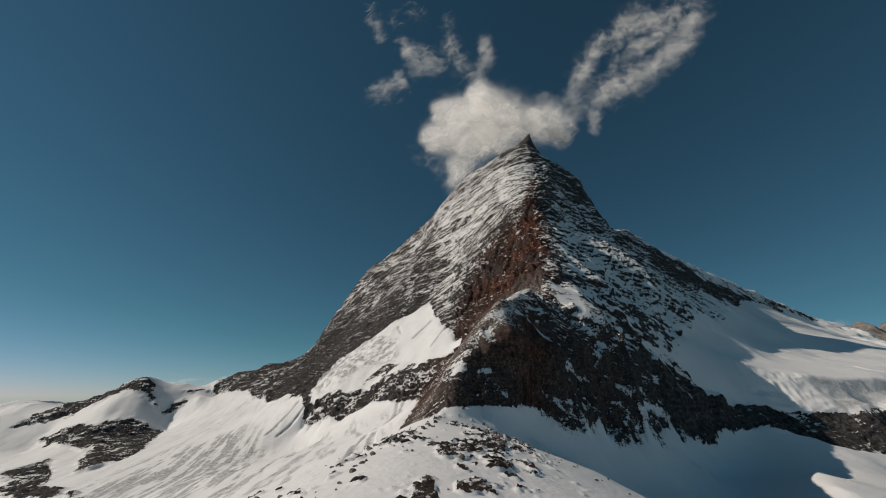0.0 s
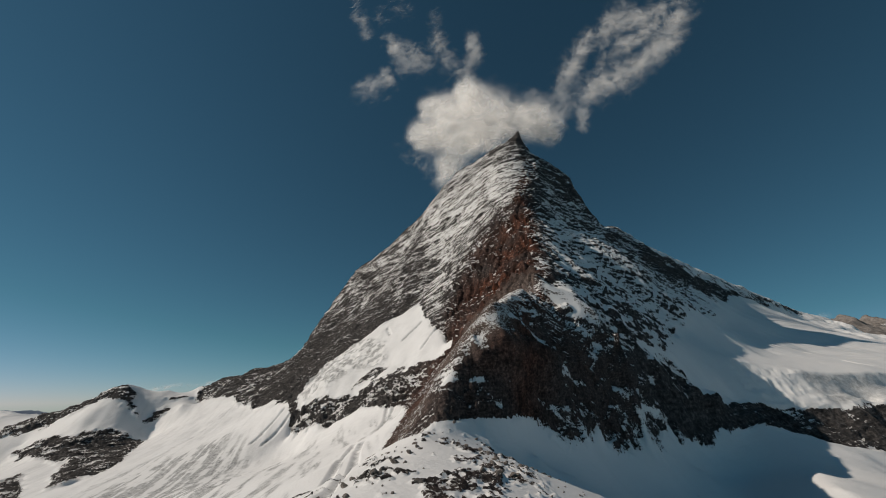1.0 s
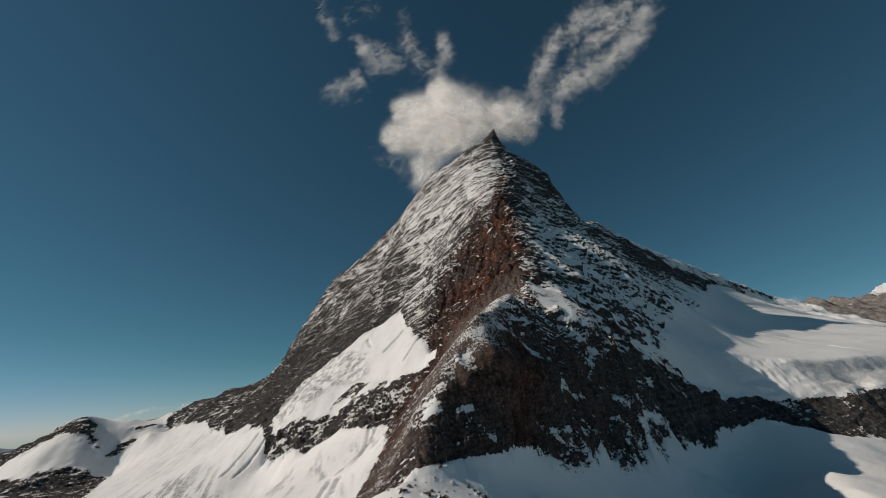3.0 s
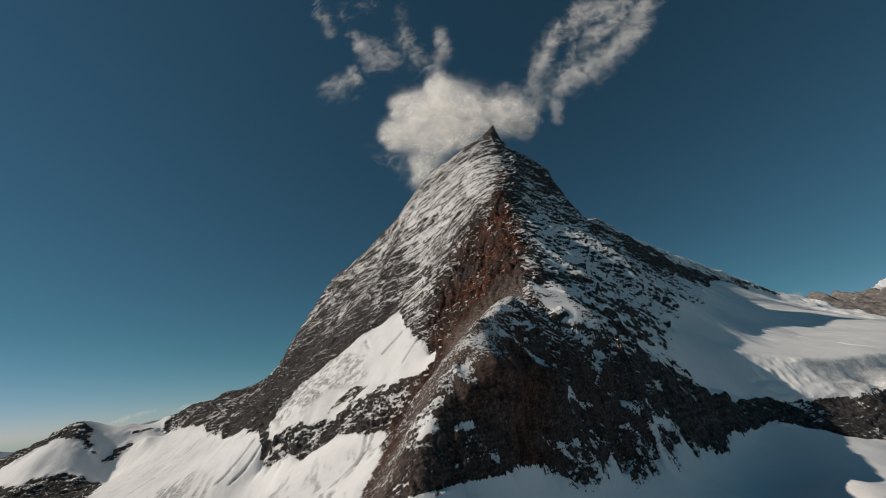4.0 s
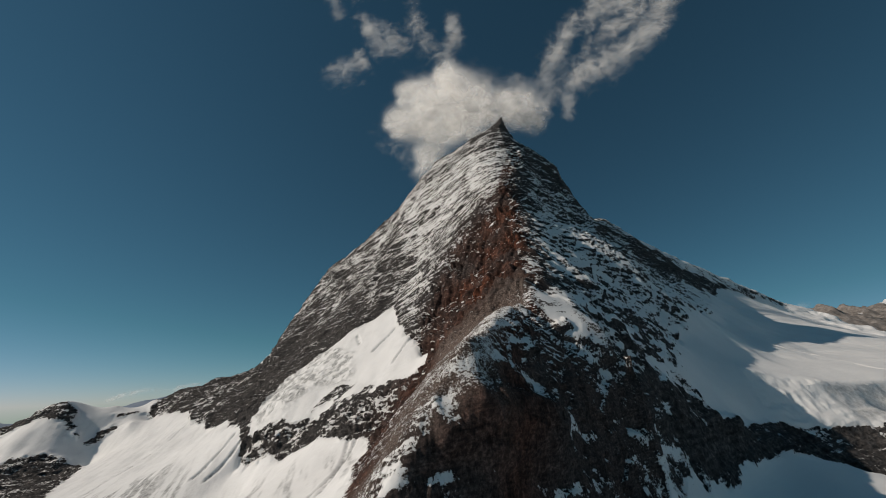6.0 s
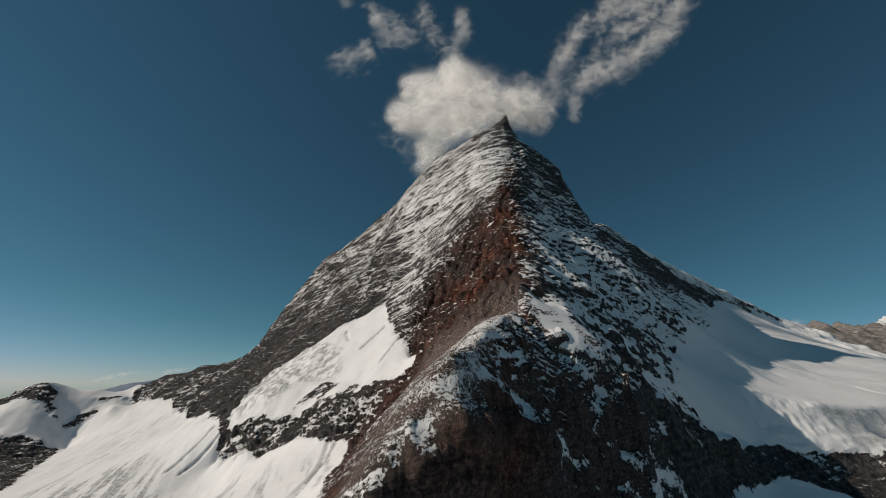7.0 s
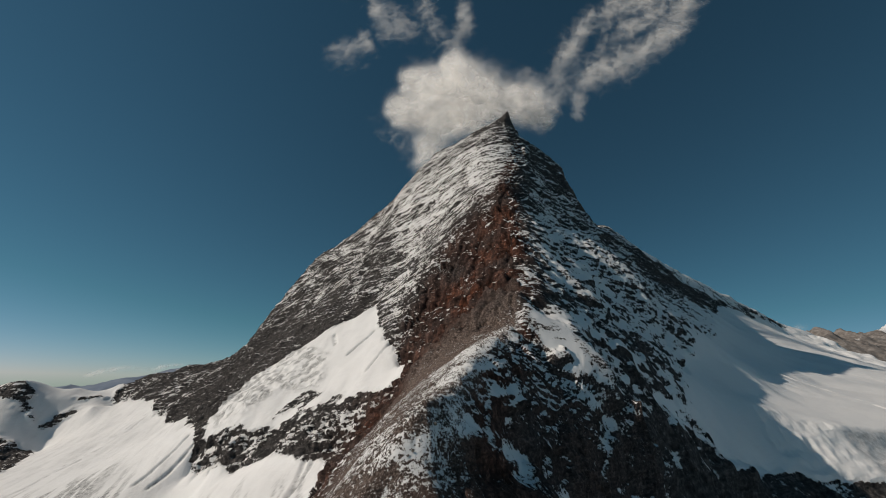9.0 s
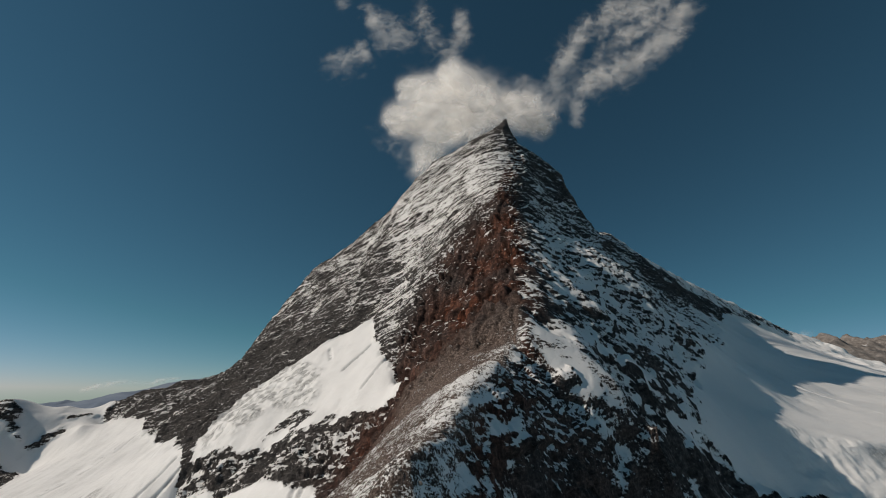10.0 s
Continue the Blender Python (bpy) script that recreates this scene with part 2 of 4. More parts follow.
WALL_TOP = [(26, 357, 36), (44, 365, 50), (60, 373, 60), (73, 385, 68), (84, 404, 82), (95, 428, 95)]
RIB_GULLY = [(165, 590, 150), (174, 556, 117), (186, 524, 93)]
NORTH_LOW = [(129, 447, 80), (110, 453, 109), (147, 457, 53), (148, 443, 17), (172, 480, 60), (208, 531, 55), (227, 520, 39), (269, 548, 10), (262,
    582, 77), (332, 628, 57), (99, 422, 83), (91, 396, 60), (73, 373, 30)]
RIGHT_SNOW = [(363, 597, -74), (300, 420, -85), (578, 680, -73), (500, 575, -80), (480, 527, -90), (700, 740, -88), (880, 820, -122), (640, 560, -108), (760, 660, -125), (600, 400, -160)]
SOUTH = [(600, 1850, 780), (250, 2200, 350), (-300, 2500, 100), (900, 2300, 350), (1500, 2850, 150), (400, 2900, -100)]
BEHIND = [(-1300, 1870, 0), (-1150, 1900, -10), (-1000, 2010, 10), (-1500, 1850, -80), (-780, 2060, 60)]
OUTSKIRTS = [(-2600, 1500, -260), (-2600, 2800, -200), (-1200, 2700, -150), (0, 3400, -300), (1500, 3200, -150), (3000, 3000, 150), (3200, 1800, -50), (2600, 1200, -20), (1500, 700, -200), (900, 100, -350), (0, -700, -320), (-700, 100, -300), (-1600, 600, -330),
             (-1200, -800, -500), (1200, -900, -500), (2800, 0, -350), (-2800, 0, -420)]


def sampled(line, step):
    out = []
    for a, b in zip(line, line[1:]):
        a, b = np.array(a, float), np.array(b, float)
        k = max(1, int(np.linalg.norm((b - a)[:2]) // step))
        out += [a + (b - a) * j / k for j in range(k)]
    return out + [np.array(line[-1], float)]


KNOTS, EASE = [], []
for line, step in ((CREST_LOW, 10), (CREST_HIGH, 35), (FURGGEN, 50), (SADDLE, 70), (ZMUTT, 25), (EAST_FOOT, 35), (CLIFF_TOP, 30),
                   (CLIFF_FOOT, 30), (GULLY, 40), (LEFT_SNOW, 90), (BAND_TOP, 20), (BAND_FOOT, 20), (ICE_LIP, 7), (ICE_FOOT, 7), (ICE_BACK, 8), (ICE_STEP, 7), (ICE_FLAT, 30), (NORTH_RIB, 25), (RIB_FLANK, 25), (RIB_GULLY, 25), (SHADE_EDGE, 60), (TONGUE, 40), (WALL_FOOT, 9), (WALL_TOP, 8), (LIT_EDGE, 20),
                   (SCREE_TOP, 10), (SCREE, 25), (SCREE_LOW, 30)):
    KNOTS += sampled(line, step)
    EASE += [0.5 if line in (CREST_LOW, CREST_HIGH, FURGGEN, ZMUTT, WALL_FOOT, WALL_TOP) else 1.0 if line in (ICE_LIP, ICE_STEP) else 6.0 if line in (ICE_FOOT, ICE_BACK) else 15.0 if line in (ICE_FLAT, LEFT_SNOW) else 2.0] * (len(KNOTS) - len(EASE))
for line in (EAST_FACE, LEFT_ICE, NEAR_SLOPES, PLATEAU, RIM, NORTH_FACE, NORTH_LOW, RIGHT_SNOW, SOUTH, BEHIND, APRON_LOW, OUTSKIRTS):
    KNOTS += [np.array(q, float) for q in line]
    EASE += [12.0] * len(line)
KNOTS = np.array(KNOTS)
_, keep = np.unique(np.round(KNOTS[:, :2] / 6), axis=0, return_index=True)
KNOTS, EASE = KNOTS[np.sort(keep)], np.array(EASE)[np.sort(keep)]
gap = np.linalg.norm(KNOTS[:, None, :2] - KNOTS[None, :, :2], axis=2)
count = len(KNOTS)
system = np.ones((count + 1, count + 1))
system[:count, :count], system[count, count] = np.diag(EASE) - gap, 0
WEIGHTS = np.linalg.solve(system, np.append(KNOTS[:, 2], 0.0))


def land(x, y):
    """The height of the land without its small relief: a surface stretched over the crest, foot and break lines."""
    out = np.empty(len(x), np.float64)
    kx, ky, w = KNOTS[:, 0].astype(np.float32), KNOTS[:, 1].astype(np.float32), WEIGHTS[:count].astype(np.float32)
    for s in range(0, len(x), 20000):
        e = slice(s, s + 20000)
        d = np.sqrt((x[e, None].astype(np.float32) - kx) ** 2 + (y[e, None].astype(np.float32) - ky) ** 2)
        out[e] = -(d @ w) + WEIGHTS[count]
    far = np.hypot(x - 300, y - 1000)
    return out + (-520 - out) * smooth(far, 2900, 4000)


def inside(poly, x, y):
    """Signed distance to a closed outline in the plan, positive inside."""
    best, odd = np.full(len(x), 1e9), np.zeros(len(x), bool)
    pts = [q[:2] for q in poly]
    for (ax, ay), (bx, by) in zip(pts, pts[1:] + pts[:1]):
        ex, ey = bx - ax, by - ay
        t = np.clip(((x - ax) * ex + (y - ay) * ey) / max(ex * ex + ey * ey, 1e-6), 0, 1)
        best = np.minimum(best, np.hypot(x - ax - t * ex, y - ay - t * ey))
        if ay != by:
            odd ^= ((ay > y) != (by > y)) & (x < ax + (y - ay) * ex / ey)
    return np.where(odd, best, -best)


HANGING = EAST_FOOT + CLIFF_TOP[::-1]
CLIFF = CLIFF_TOP + CLIFF_FOOT[::-1]
ICE_CLIFF = ICE_LIP + ICE_FOOT[::-1]
BAND = [(357, 640), (430, 700), (501, 738), (560, 775), (608, 795), (645, 786), (727, 795), (822, 787), (1010, 815), (1050, 810), (1050, 810), (747,
    727), (693, 721), (616, 740), (573, 746), (458, 702), (355, 633)]
FLAT_ICE = [(640, 880), (686, 862), (718, 849), (772, 842), (839, 848), (948, 858), (1400, 930), (2300, 1120), (3250, 1700), (3250, 2640), (2756,
    2590), (2350, 2440), (1860, 2216), (1500, 1900), (1200, 1560), (1000, 1330), (854, 1190), (700, 1040), (590, 930)]
APRON = [(575, 915), (480, 790), (440, 735), (470, 722), (560, 775), (608, 797), (645, 786), (692, 804), (720, 845), (700, 880), (860, 1190)]
LOW_RIGHT = BAND_FOOT + [(1500, 700), (1500, -400), (120, -400), (60, 150), (70, 260), (40, 330), (60, 385), (100, 400)]
LOW_LEFT = [(-62, 835), (-100, 860), (-170, 920), (-245, 980), (-358, 1073), (-480, 1290), (-650, 1620), (-900, 1790), (-1060, 1800),
            (-1230, 1760), (-1420, 1600), (-1700, 1600), (-1900, 1300), (-1200, 700), (-500, 300), (-150, 330), (-60, 345), (-35, 470),
            (-30, 600), (-30, 720)]
SNOW_RIDGE = [(-350, -500), (-25, -500), (160, -500), (110, 230), (60, 330), (84, 400), (35, 362), (-10, 335), (-60, 345), (-150, 330)]
COL_SNOW = [(-1080, 1835), (-1010, 1800), (-1180, 1700), (-1290, 1700), (-1320, 1735), (-1150, 1795)]


PEAK_STRIP = [(-1640, 1592), (-1620, 1722), (-1476, 1735), (-1345, 1755), (-1263, 1724), (-1172, 1676), (-1212, 1664), (-1354, 1668), (-1447, 1640),
              (-1514, 1628)]
ISLE_A = [(-1207, 1676), (-1149, 1680), (-1099, 1736), (-1065, 1720), (-1106, 1680), (-1162, 1652)]
ISLE_B = [(-1127, 1744), (-1099, 1792), (-1028, 1804), (-1078, 1756)]
ISLE_C = [(-1493, 1544), (-1430, 1572), (-1284, 1548), (-1204, 1600), (-1085, 1640), (-847, 1208), (-855, 1116), (-886, 1044), (-1156, 1376),
          (-1376, 1488)]
ISLE_D = [(-1254, 1228), (-1200, 1312), (-967, 1088), (-905, 992), (-662, 820), (-942, 944)]
LEFT_ROCK = [(-1040, 1800), (-822, 1672), (-480, 1250), (-418, 1144), (-380, 1180), (-420, 1420), (-500, 1800), (-560, 1900), (-1000, 1960),
             (-1060, 1870)]
CRACKED = [(-341, 1092), (-389, 1160), (-371, 1328), (-278, 1316), (-131, 1128), (-126, 1036), (-224, 1084), (-275, 1060)]
STONY = [(-212, 1040), (-142, 1048), (-60, 960), (0, 900), (-20, 860), (-115, 884), (-201, 996)]
RIB_SNOW = [(172, 600), (190, 634), (225, 612), (256, 578), (250, 560), (222, 566), (195, 566)]
DIRTY = [(-658, 876), (-718, 1120), (-589, 1140), (-447, 1012), (-204, 452), (-476, 700)]

# bare crags and lasting snow patches on the shaded face: from, to, half width
CRAGS = [(320, 689, 143, 318, 684, 134, 17), (202, 583, 132, 190, 575, 128, 12), (170, 503, 66, 170, 494, 50, 16), (230, 562, 69, 224, 547, 52, 14),
    (124, 450, 87, 126, 452, 82, 12), (301, 631, 69, 286, 603, 42, 16), (67, 384, 74, 111, 423, 49, 24), (47, 367, 54, 123, 429, 31, 22), (447, 707,
    14, 496, 732, 6, 16)]
DRIFTS = [(101, 422, 71, 124, 450, 83, 10), (142, 456, 51, 152, 471, 40, 7), (208, 543, 71, 222, 537, 35, 9), (246, 551, 12, 322, 616, -13, 10), (123,
    414, -11, 149, 446, 3, 8), (104, 406, 6, 120, 417, 1, 6), (374, 697, 90, 471, 747, 51, 20), (5, 355, 26, 17, 351, 27, 6), (38, 356, 23, 66, 372,
    21, 6), (48, 357, 12, 64, 369, 9, 5), (135, 445, 40, 154, 472, 36, 6)]
RUNNELS_AND_CRACKS = [((-81, 837), (-103, 623)), ((-93, 846), (-84, 621)), ((-94, 582), (-43, 190)), ((-111, 613), (-78, 289)), ((-374, 1094), (-415, 1055)), ((-399, 1121), (-448, 1064)),
     ((-83, 1086), (-34, 1114)), ((-28, 982), (9, 1018)), ((-144, 1218), (-129, 1170))]


def relief(x, y, z):
    """Offsets along the slope's normal, and how much snow, rust, and dirt with painted shade lies there."""
    p = np.stack([x, y, z], 1).astype(np.float32)
    crest_line = np.array(CREST_LOW[3:] + CREST_HIGH[1:], float)
    side = x - np.interp(y, crest_line[:, 1], crest_line[:, 0])
    side = np.where(y > 1500, x - 418 + (y - 1500) * 1.2, side)
    wob = 9 * fbm(p / 40, 3, 5)
    hang, cliff, icec = inside(HANGING, x, y) + wob, inside(CLIFF, x, y), inside(ICE_CLIFF, x, y)
    band, flat, apron = inside(BAND, x, y), inside(FLAT_ICE, x, y) + wob * 2, inside(APRON, x, y) + wob * 2
    lowr, lowl, near = inside(LOW_RIGHT, x, y) + wob, inside(LOW_LEFT, x, y) + wob, inside(SNOW_RIDGE, x, y) + wob * 0.5
    far_left = smooth(x, -600, -660) * smooth(y, 900, 1050)
    isle = np.maximum.reduce([inside(q, x, y) for q in (PEAK_STRIP, ISLE_A, ISLE_B, ISLE_C, ISLE_D, LEFT_ROCK)]) + wob * 3
    isle = smooth(isle, -10, 12) * smooth(x, -300, -390) * smooth(z, 330, 200)
    col = np.where(far_left > 0.5, 40 + wob * 0, -50.0) * smooth(np.hypot(x + 1100, y - 1500), 1100, 800)
    near, lowr = near - 60 * smooth(z, -6, 2) * smooth(y, 310, 330), lowr - 60 * smooth(z, -6, 2) * smooth(y, 310, 330)
    field = np.maximum.reduce([hang, flat, apron, lowr, lowl, near, col])
    smooth_snow = smooth(field, -4, 12) * (1 - smooth(cliff, -3, 5)) * (1 - smooth(band, -6, 4)) * (1 - isle)
    outer = smooth(np.hypot(x - 300, y - 1000), 1900, 2700)
    rock = 1 - smooth_snow
    fine_zone = 1 - smooth(np.hypot(x - 60, y - 380), 160, 420)     # smaller shapes about the buttress
    north = smooth(side, -4, 12)
    east = 1 - north
    rust = np.where(side < 0, 0.8 * smooth(-side, 330, 170) + 0.2 * smooth(-side, 120, 40), smooth(side, 45, 12)) * smooth(y, 300, 420) * smooth(y, 1250, 950)
    rust = np.maximum(rust, 0.75 * smooth(np.abs(side + 14), 34, 12) * smooth(y, 900, 1000) * smooth(y, 1440, 1330))
    rust = np.maximum(rust, 0.35 * smooth(y, 640, 480) * smooth(side, -5, 10) * smooth(side, 260, 120))
    rust = np.clip(rust * (0.7 + 0.8 * fbm(p / 70, 3, 67)), 0, 1)
    slant = z - 0.24 * x + 0.38 * y
    u, v = 0.53 * x - 0.85 * y, 0.85 * x + 0.53 * y
    slabs = np.stack([slant, u, v], 1).astype(np.float32)
    slabs = slabs + 6 * np.stack([fbm(p / 45, 3, 41), fbm(p / 45, 3, 42), fbm(p / 45, 3, 43)], 1).astype(np.float32)
    strike = np.where(side > 0, 0.84 * x + 0.54 * y, -0.5 * x + 0.87 * y)
    across = np.stack([0.97 * x - 0.2 * y, z * 1.0, 0.2 * x + 0.97 * y], 1).astype(np.float32) + 5 * np.stack([fbm(p / 40, 3, 145), fbm(p / 40, 3, 146), fbm(p / 40, 3, 148)], 1).astype(np.float32)
    layers, layer_crack, layer_own = blocks(slabs, (11, 70, 70), 41)
    thin, _, thin_own = blocks(slabs, (4.6, 27, 27), 43)
    broad_ribs = fbm(np.stack([strike, z * 0.25, (x + y) * 0.1], 1).astype(np.float32) / np.float32(95), 3, 33, True) - 0.3
    red = np.where(side < 0, smooth(-side, 330, 170), 0.5) * smooth(y, 520, 650) * smooth(y, 1250, 1000)
    red = np.clip(red * (1 + 0.8 * fbm(p / 60, 3, 149)), 0, 1)
    pillar, pillar_crack, _ = blocks(across, (17, 75, 30), 145)
    chip, _, _ = blocks(across, (6.5, 24, 10), 147)
    crag, crag_crack, crag_own = blocks(across + 8 * fbm(p / 30, 3, 151)[:, None].astype(np.float32), (34, 22, 30), 153)
    spall, spall_crack, spall_own = blocks(across + 5 * fbm(p / 16, 3, 152)[:, None].astype(np.float32), (12, 8, 11), 155)
    flake, flake_crack, _ = blocks(across, (4.2, 2.6, 4.0), 157)
    face_zone = smooth(cliff, -3, 6)
    ramped = np.stack([0.62 * z + 0.55 * x - 0.25 * y, 0.3 * z - 0.5 * x, y], 1).astype(np.float32) + 14 * np.stack([fbm(p / 70, 3, 191), fbm(p / 70, 3, 192), fbm(p / 70, 3, 193)], 1).astype(np.float32)
    ramp, _, ramp_own = blocks(ramped, (20, 80, 80), 195)                                  # slabs that climb the shaded face
    streaks = fbm(np.stack([ramped[:, 0] / 16, ramped[:, 1] / 60, ramped[:, 2] / 60], 1), 5, 197)
    plain = 1 - 0.8 * east * smooth(side, -170, -90) * smooth(y, 345, 380) * smooth(y, 700, 600)   # the scree flank
    offset = (fbm(p / 110, 4, 11, True) - 0.3) * (7 - 4 * fine_zone) + broad_ribs * (3 + 9 * north) * (1 - 0.8 * fine_zone)
    offset = offset + east * (1 - red) * (layers * 3.4 + thin * 1.6 - 1.6 * (1 - layer_crack) ** 2) * (1 - 0.6 * fine_zone)
    offset = offset + east * red * (pillar * 14 + chip * 5 - 9 * (1 - pillar_crack) ** 2 + thin * 0.8)
    offset = offset + north * (1 - fine_zone) * (crag * 3.0 + ramp * 3.6 + spall * 1.2 - 1.2 * (1 - crag_crack) ** 2)
    offset = offset + north * fine_zone * (crag * 4.0 + spall * 2.0 + flake * 0.7 - 1.2 * (1 - spall_crack) ** 2 - 0.4 * (1 - flake_crack) ** 2)
    offset = offset * plain + east * fine_zone * (spall * 0.7 + flake * 0.5)
    teeth = smooth(np.abs(side), 45, 10) * smooth(y, 700, 850) * smooth(y, 1480, 1400)
    offset = offset + teeth * (6 * spall + 4 * (fbm(p / 26, 4, 187, True) - 0.25))
    joint, joint_crack, _ = blocks(across, (9, 34, 11), 171)
    bed, bed_crack, bed_own = blocks(across, (30, 9, 30), 173)
    offset = offset * (1 - 0.7 * face_zone) + face_zone * (joint * 4.5 + bed * 4.5 - 2.5 * (1 - joint_crack) ** 2 - 2 * (1 - bed_crack) ** 2 + 5 * (fbm(p / 34, 3, 175, True) - 0.3))
    rib = smooth(inside(RIB_SNOW, x, y) + wob * 0.3, -5, 5) * smooth(z, 84, 98)
    offset = offset * (1 - 0.92 * rib)
    butt = east * (1 - red) * smooth(z, 900, 600) * smooth(x, 60, -60)
    offset = offset + butt * 11 * (fbm(np.stack([0.5 * x - 0.87 * y, z * 0.3, (x + y) * 0.2], 1).astype(np.float32) / np.float32(75), 4, 177, True) - 0.3)
    offset = rock * offset + isle * (3 + 6 * (fbm(p / 60, 4, 179, True) - 0.3) + 4 * crag + 2.5 * spall + 2 * bed)
    offset = offset + smooth_snow * (1.3 * fbm(p / 60, 3, 53) + 0.1 * fbm(p / 7, 2, 59) * fine_zone)
    offset = offset + smooth(flat, 0, 120) * smooth(x, 900, 1200) * 9 * fbm(np.stack([x / 320, y / 90, z * 0], 1).astype(np.float32), 3, 163)
    offset = offset * (1 - outer) + outer * fbm(p / 400, 5, 61, True) * 70
    rough = fbm(p / 48, 6, 71) + 0.55 * fbm(p / 9, 3, 72)
    # how much snow the ledges hold, face by face
    cover_east = 0.392 + 0.05 * smooth(x, 40, -120) * smooth(z, 900, 650) + 0.07 * smooth(z, 450, 800) - 0.19 * smooth(z, 960, 1100) - 0.14 * smooth(np.abs(side + 14), 34, 12) * smooth(y, 900, 1000) - 0.17 * smooth(z, 420, 250) * smooth(x, 60, -150)
    cover_east = cover_east + 0.10 * layer_own + 0.07 * thin_own + 0.26 * rough - 0.30 * red * smooth(z, 950, 550) - 0.10 * smooth(y, 760, 640) - 0.06 * red * (1 - pillar_crack)
    cover_north = 0.462 + 0.28 * rough + 0.26 * streaks + 0.09 * ramp_own + 0.05 * crag_own + 0.03 * spall_own + 0.07 * smooth(x, 330, 480) * smooth(z, 400, 300) * smooth(z, 60, 140)
    cover_north = cover_north - 0.10 * smooth(z, 760, 950) - 0.13 * smooth(z, 400, 520) * smooth(z, 950, 800) * smooth(x, 420, 600) - 0.10 * smooth(z, 110, 60) * smooth(y, 900, 700) - 0.26 * smooth(side, 75, 25) * smooth(y, 560, 640) * smooth(y, 1350, 1200)
    wall_side = smooth(y, 600, 500) * north * np.maximum(smooth(z, 96, 78), 0.6 * smooth(side, 45, 25) * smooth(z, 150, 120))
    ledges = smooth(np.abs(z - 31 - 9 * fbm(p / 30, 3, 181)), 6, 2) * smooth(fbm(p / 22, 3, 183), -0.15, 0.1)
    cover_north = cover_north - 0.20 * wall_side * smooth(side, 150, 60) - 0.08 * wall_side - 0.12 * smooth(side, 30, 12) * smooth(y, 660, 600) + 0.45 * wall_side * ledges + 0.04 * fine_zone * (1 - wall_side)
    cover = cover_east * east + cover_north * north - 0.3 * smooth(z, 1120, 1165) * smooth(side, -70, -30)
    zm = np.array(ZMUTT[11:], float)
    below = np.interp(x, zm[:, 0], zm[:, 1]) - y
    zone = smooth(x, 900, 980) * smooth(below, 420, 300)
    # extra snow stands in for the sunlit strip, bare rock below partly for shade
    cover = cover + zone * (0.24 * smooth(below, 80, 60) - 0.30 * smooth(below, 70, 95) * smooth(below, 300, 220) * smooth(x, 1900, 1650))
    scree = east * smooth(side, -150, -80) * smooth(y, 345, 380) * smooth(y, 720, 600)
    cover = cover + scree * (0.07 - 0.10 * smooth(-side, 10, 55))
    loose = np.clip(scree * 1.2, 0, 1)
    cover = np.where(far_left > 0, cover * (1 - far_left) + far_left * (0.39 + 0.36 * rough + 0.10 * crag_own + 0.06 * bed_own), cover)
    cover = cover + 0.32 * rib * (1 - 0.9 * smooth(fbm(p / 12, 4, 161), 0.0, 0.14))
    cover = cover * (1 - face_zone) + face_zone * (0.35 + 0.4 * rough + 0.10 * bed_own + 0.06 * smooth(x, -230, -120))
    cover = cover - 0.26 * smooth(band, -6, 4)
    for patch in CRAGS + DRIFTS:
        ax, ay, az, bx, by, bz, half = patch
        ex, ey, ez = bx - ax, by - ay, bz - az
        f = np.clip(((x - ax) * ex + (y - ay) * ey + (z - az) * ez) / max(ex * ex + ey * ey + ez * ez, 1.0), 0, 1)
        away = np.sqrt((x - ax - f * ex) ** 2 + (y - ay - f * ey) ** 2 + (z - az - f * ez) ** 2)
        spot = smooth(away + wob * 0.7 + 3 * spall, half * 1.2, half * 0.6) * north
        if patch in CRAGS:
            cover, offset = cover - 0.3 * spot, offset + spot * half * 0.35
        else:
            cover, offset = cover + 0.36 * spot, offset * (1 - 0.5 * spot)
    stony = smooth(inside(STONY, x, y) + wob, -8, 8) * smooth(fbm(p / 24, 3, 75), -0.12, 0.1)
    snow = cover * rock + smooth_snow * (1.25 - 0.8 * stony)
    stones = smooth(0.7 * fbm(p / 6, 4, 89) + 0.5 * fbm(p / 22, 3, 90) + 0.14 * smooth(side, 5, 25) - 0.09, 0.14, 0.26) * smooth(x, 62, 44) * smooth(near, 0, 15) * smooth(y, 350, 330)
    snow = snow - stones * 0.8
    offset = offset + stones * (0.7 + 1.3 * np.abs(fbm(p / 3.0, 3, 97)) + 0.9 * flake + 0.5 * spall) + stony * (2 + 2 * spall)
    streak = fbm(np.stack([(p[:, 0] + p[:, 1] * 0.2) / 11, p[:, 1] / 90, p[:, 2] / 90], 1), 4, 101)
    dirty = smooth(inside(DIRTY, x, y) + wob * 6, -60, 60)
    dirt = smooth(streak + 0.25 * fbm(p / 12, 3, 185), -0.1, 0.2) * dirty * 1.5 + smooth(streak, 0.15, 0.5) * smooth(lowl, 0, 40) * smooth(y, 1000, 850) * 0.7
    dirt = dirt + 0.22 * smooth(streak + 0.3 * fbm(p / 25, 3, 203), -0.1, 0.5) * smooth(lowl, 0, 60) + 0.10 * smooth(fbm(p / 35, 4, 205), 0.0, 0.5) * smooth(np.maximum(near, hang), 0, 20)
    cracked = smooth(inside(CRACKED, x, y) + wob, -12, 14)
    offset = offset + cracked * 6 * fbm(np.stack([x * 0.6 + y * 0.5, y * 0.5 - x * 0.3, z * 1.3], 1).astype(np.float32) / 20, 4, 105, True)
    dirt = dirt + cracked * smooth(fbm(p / 13, 4, 105), -0.1, 0.15)
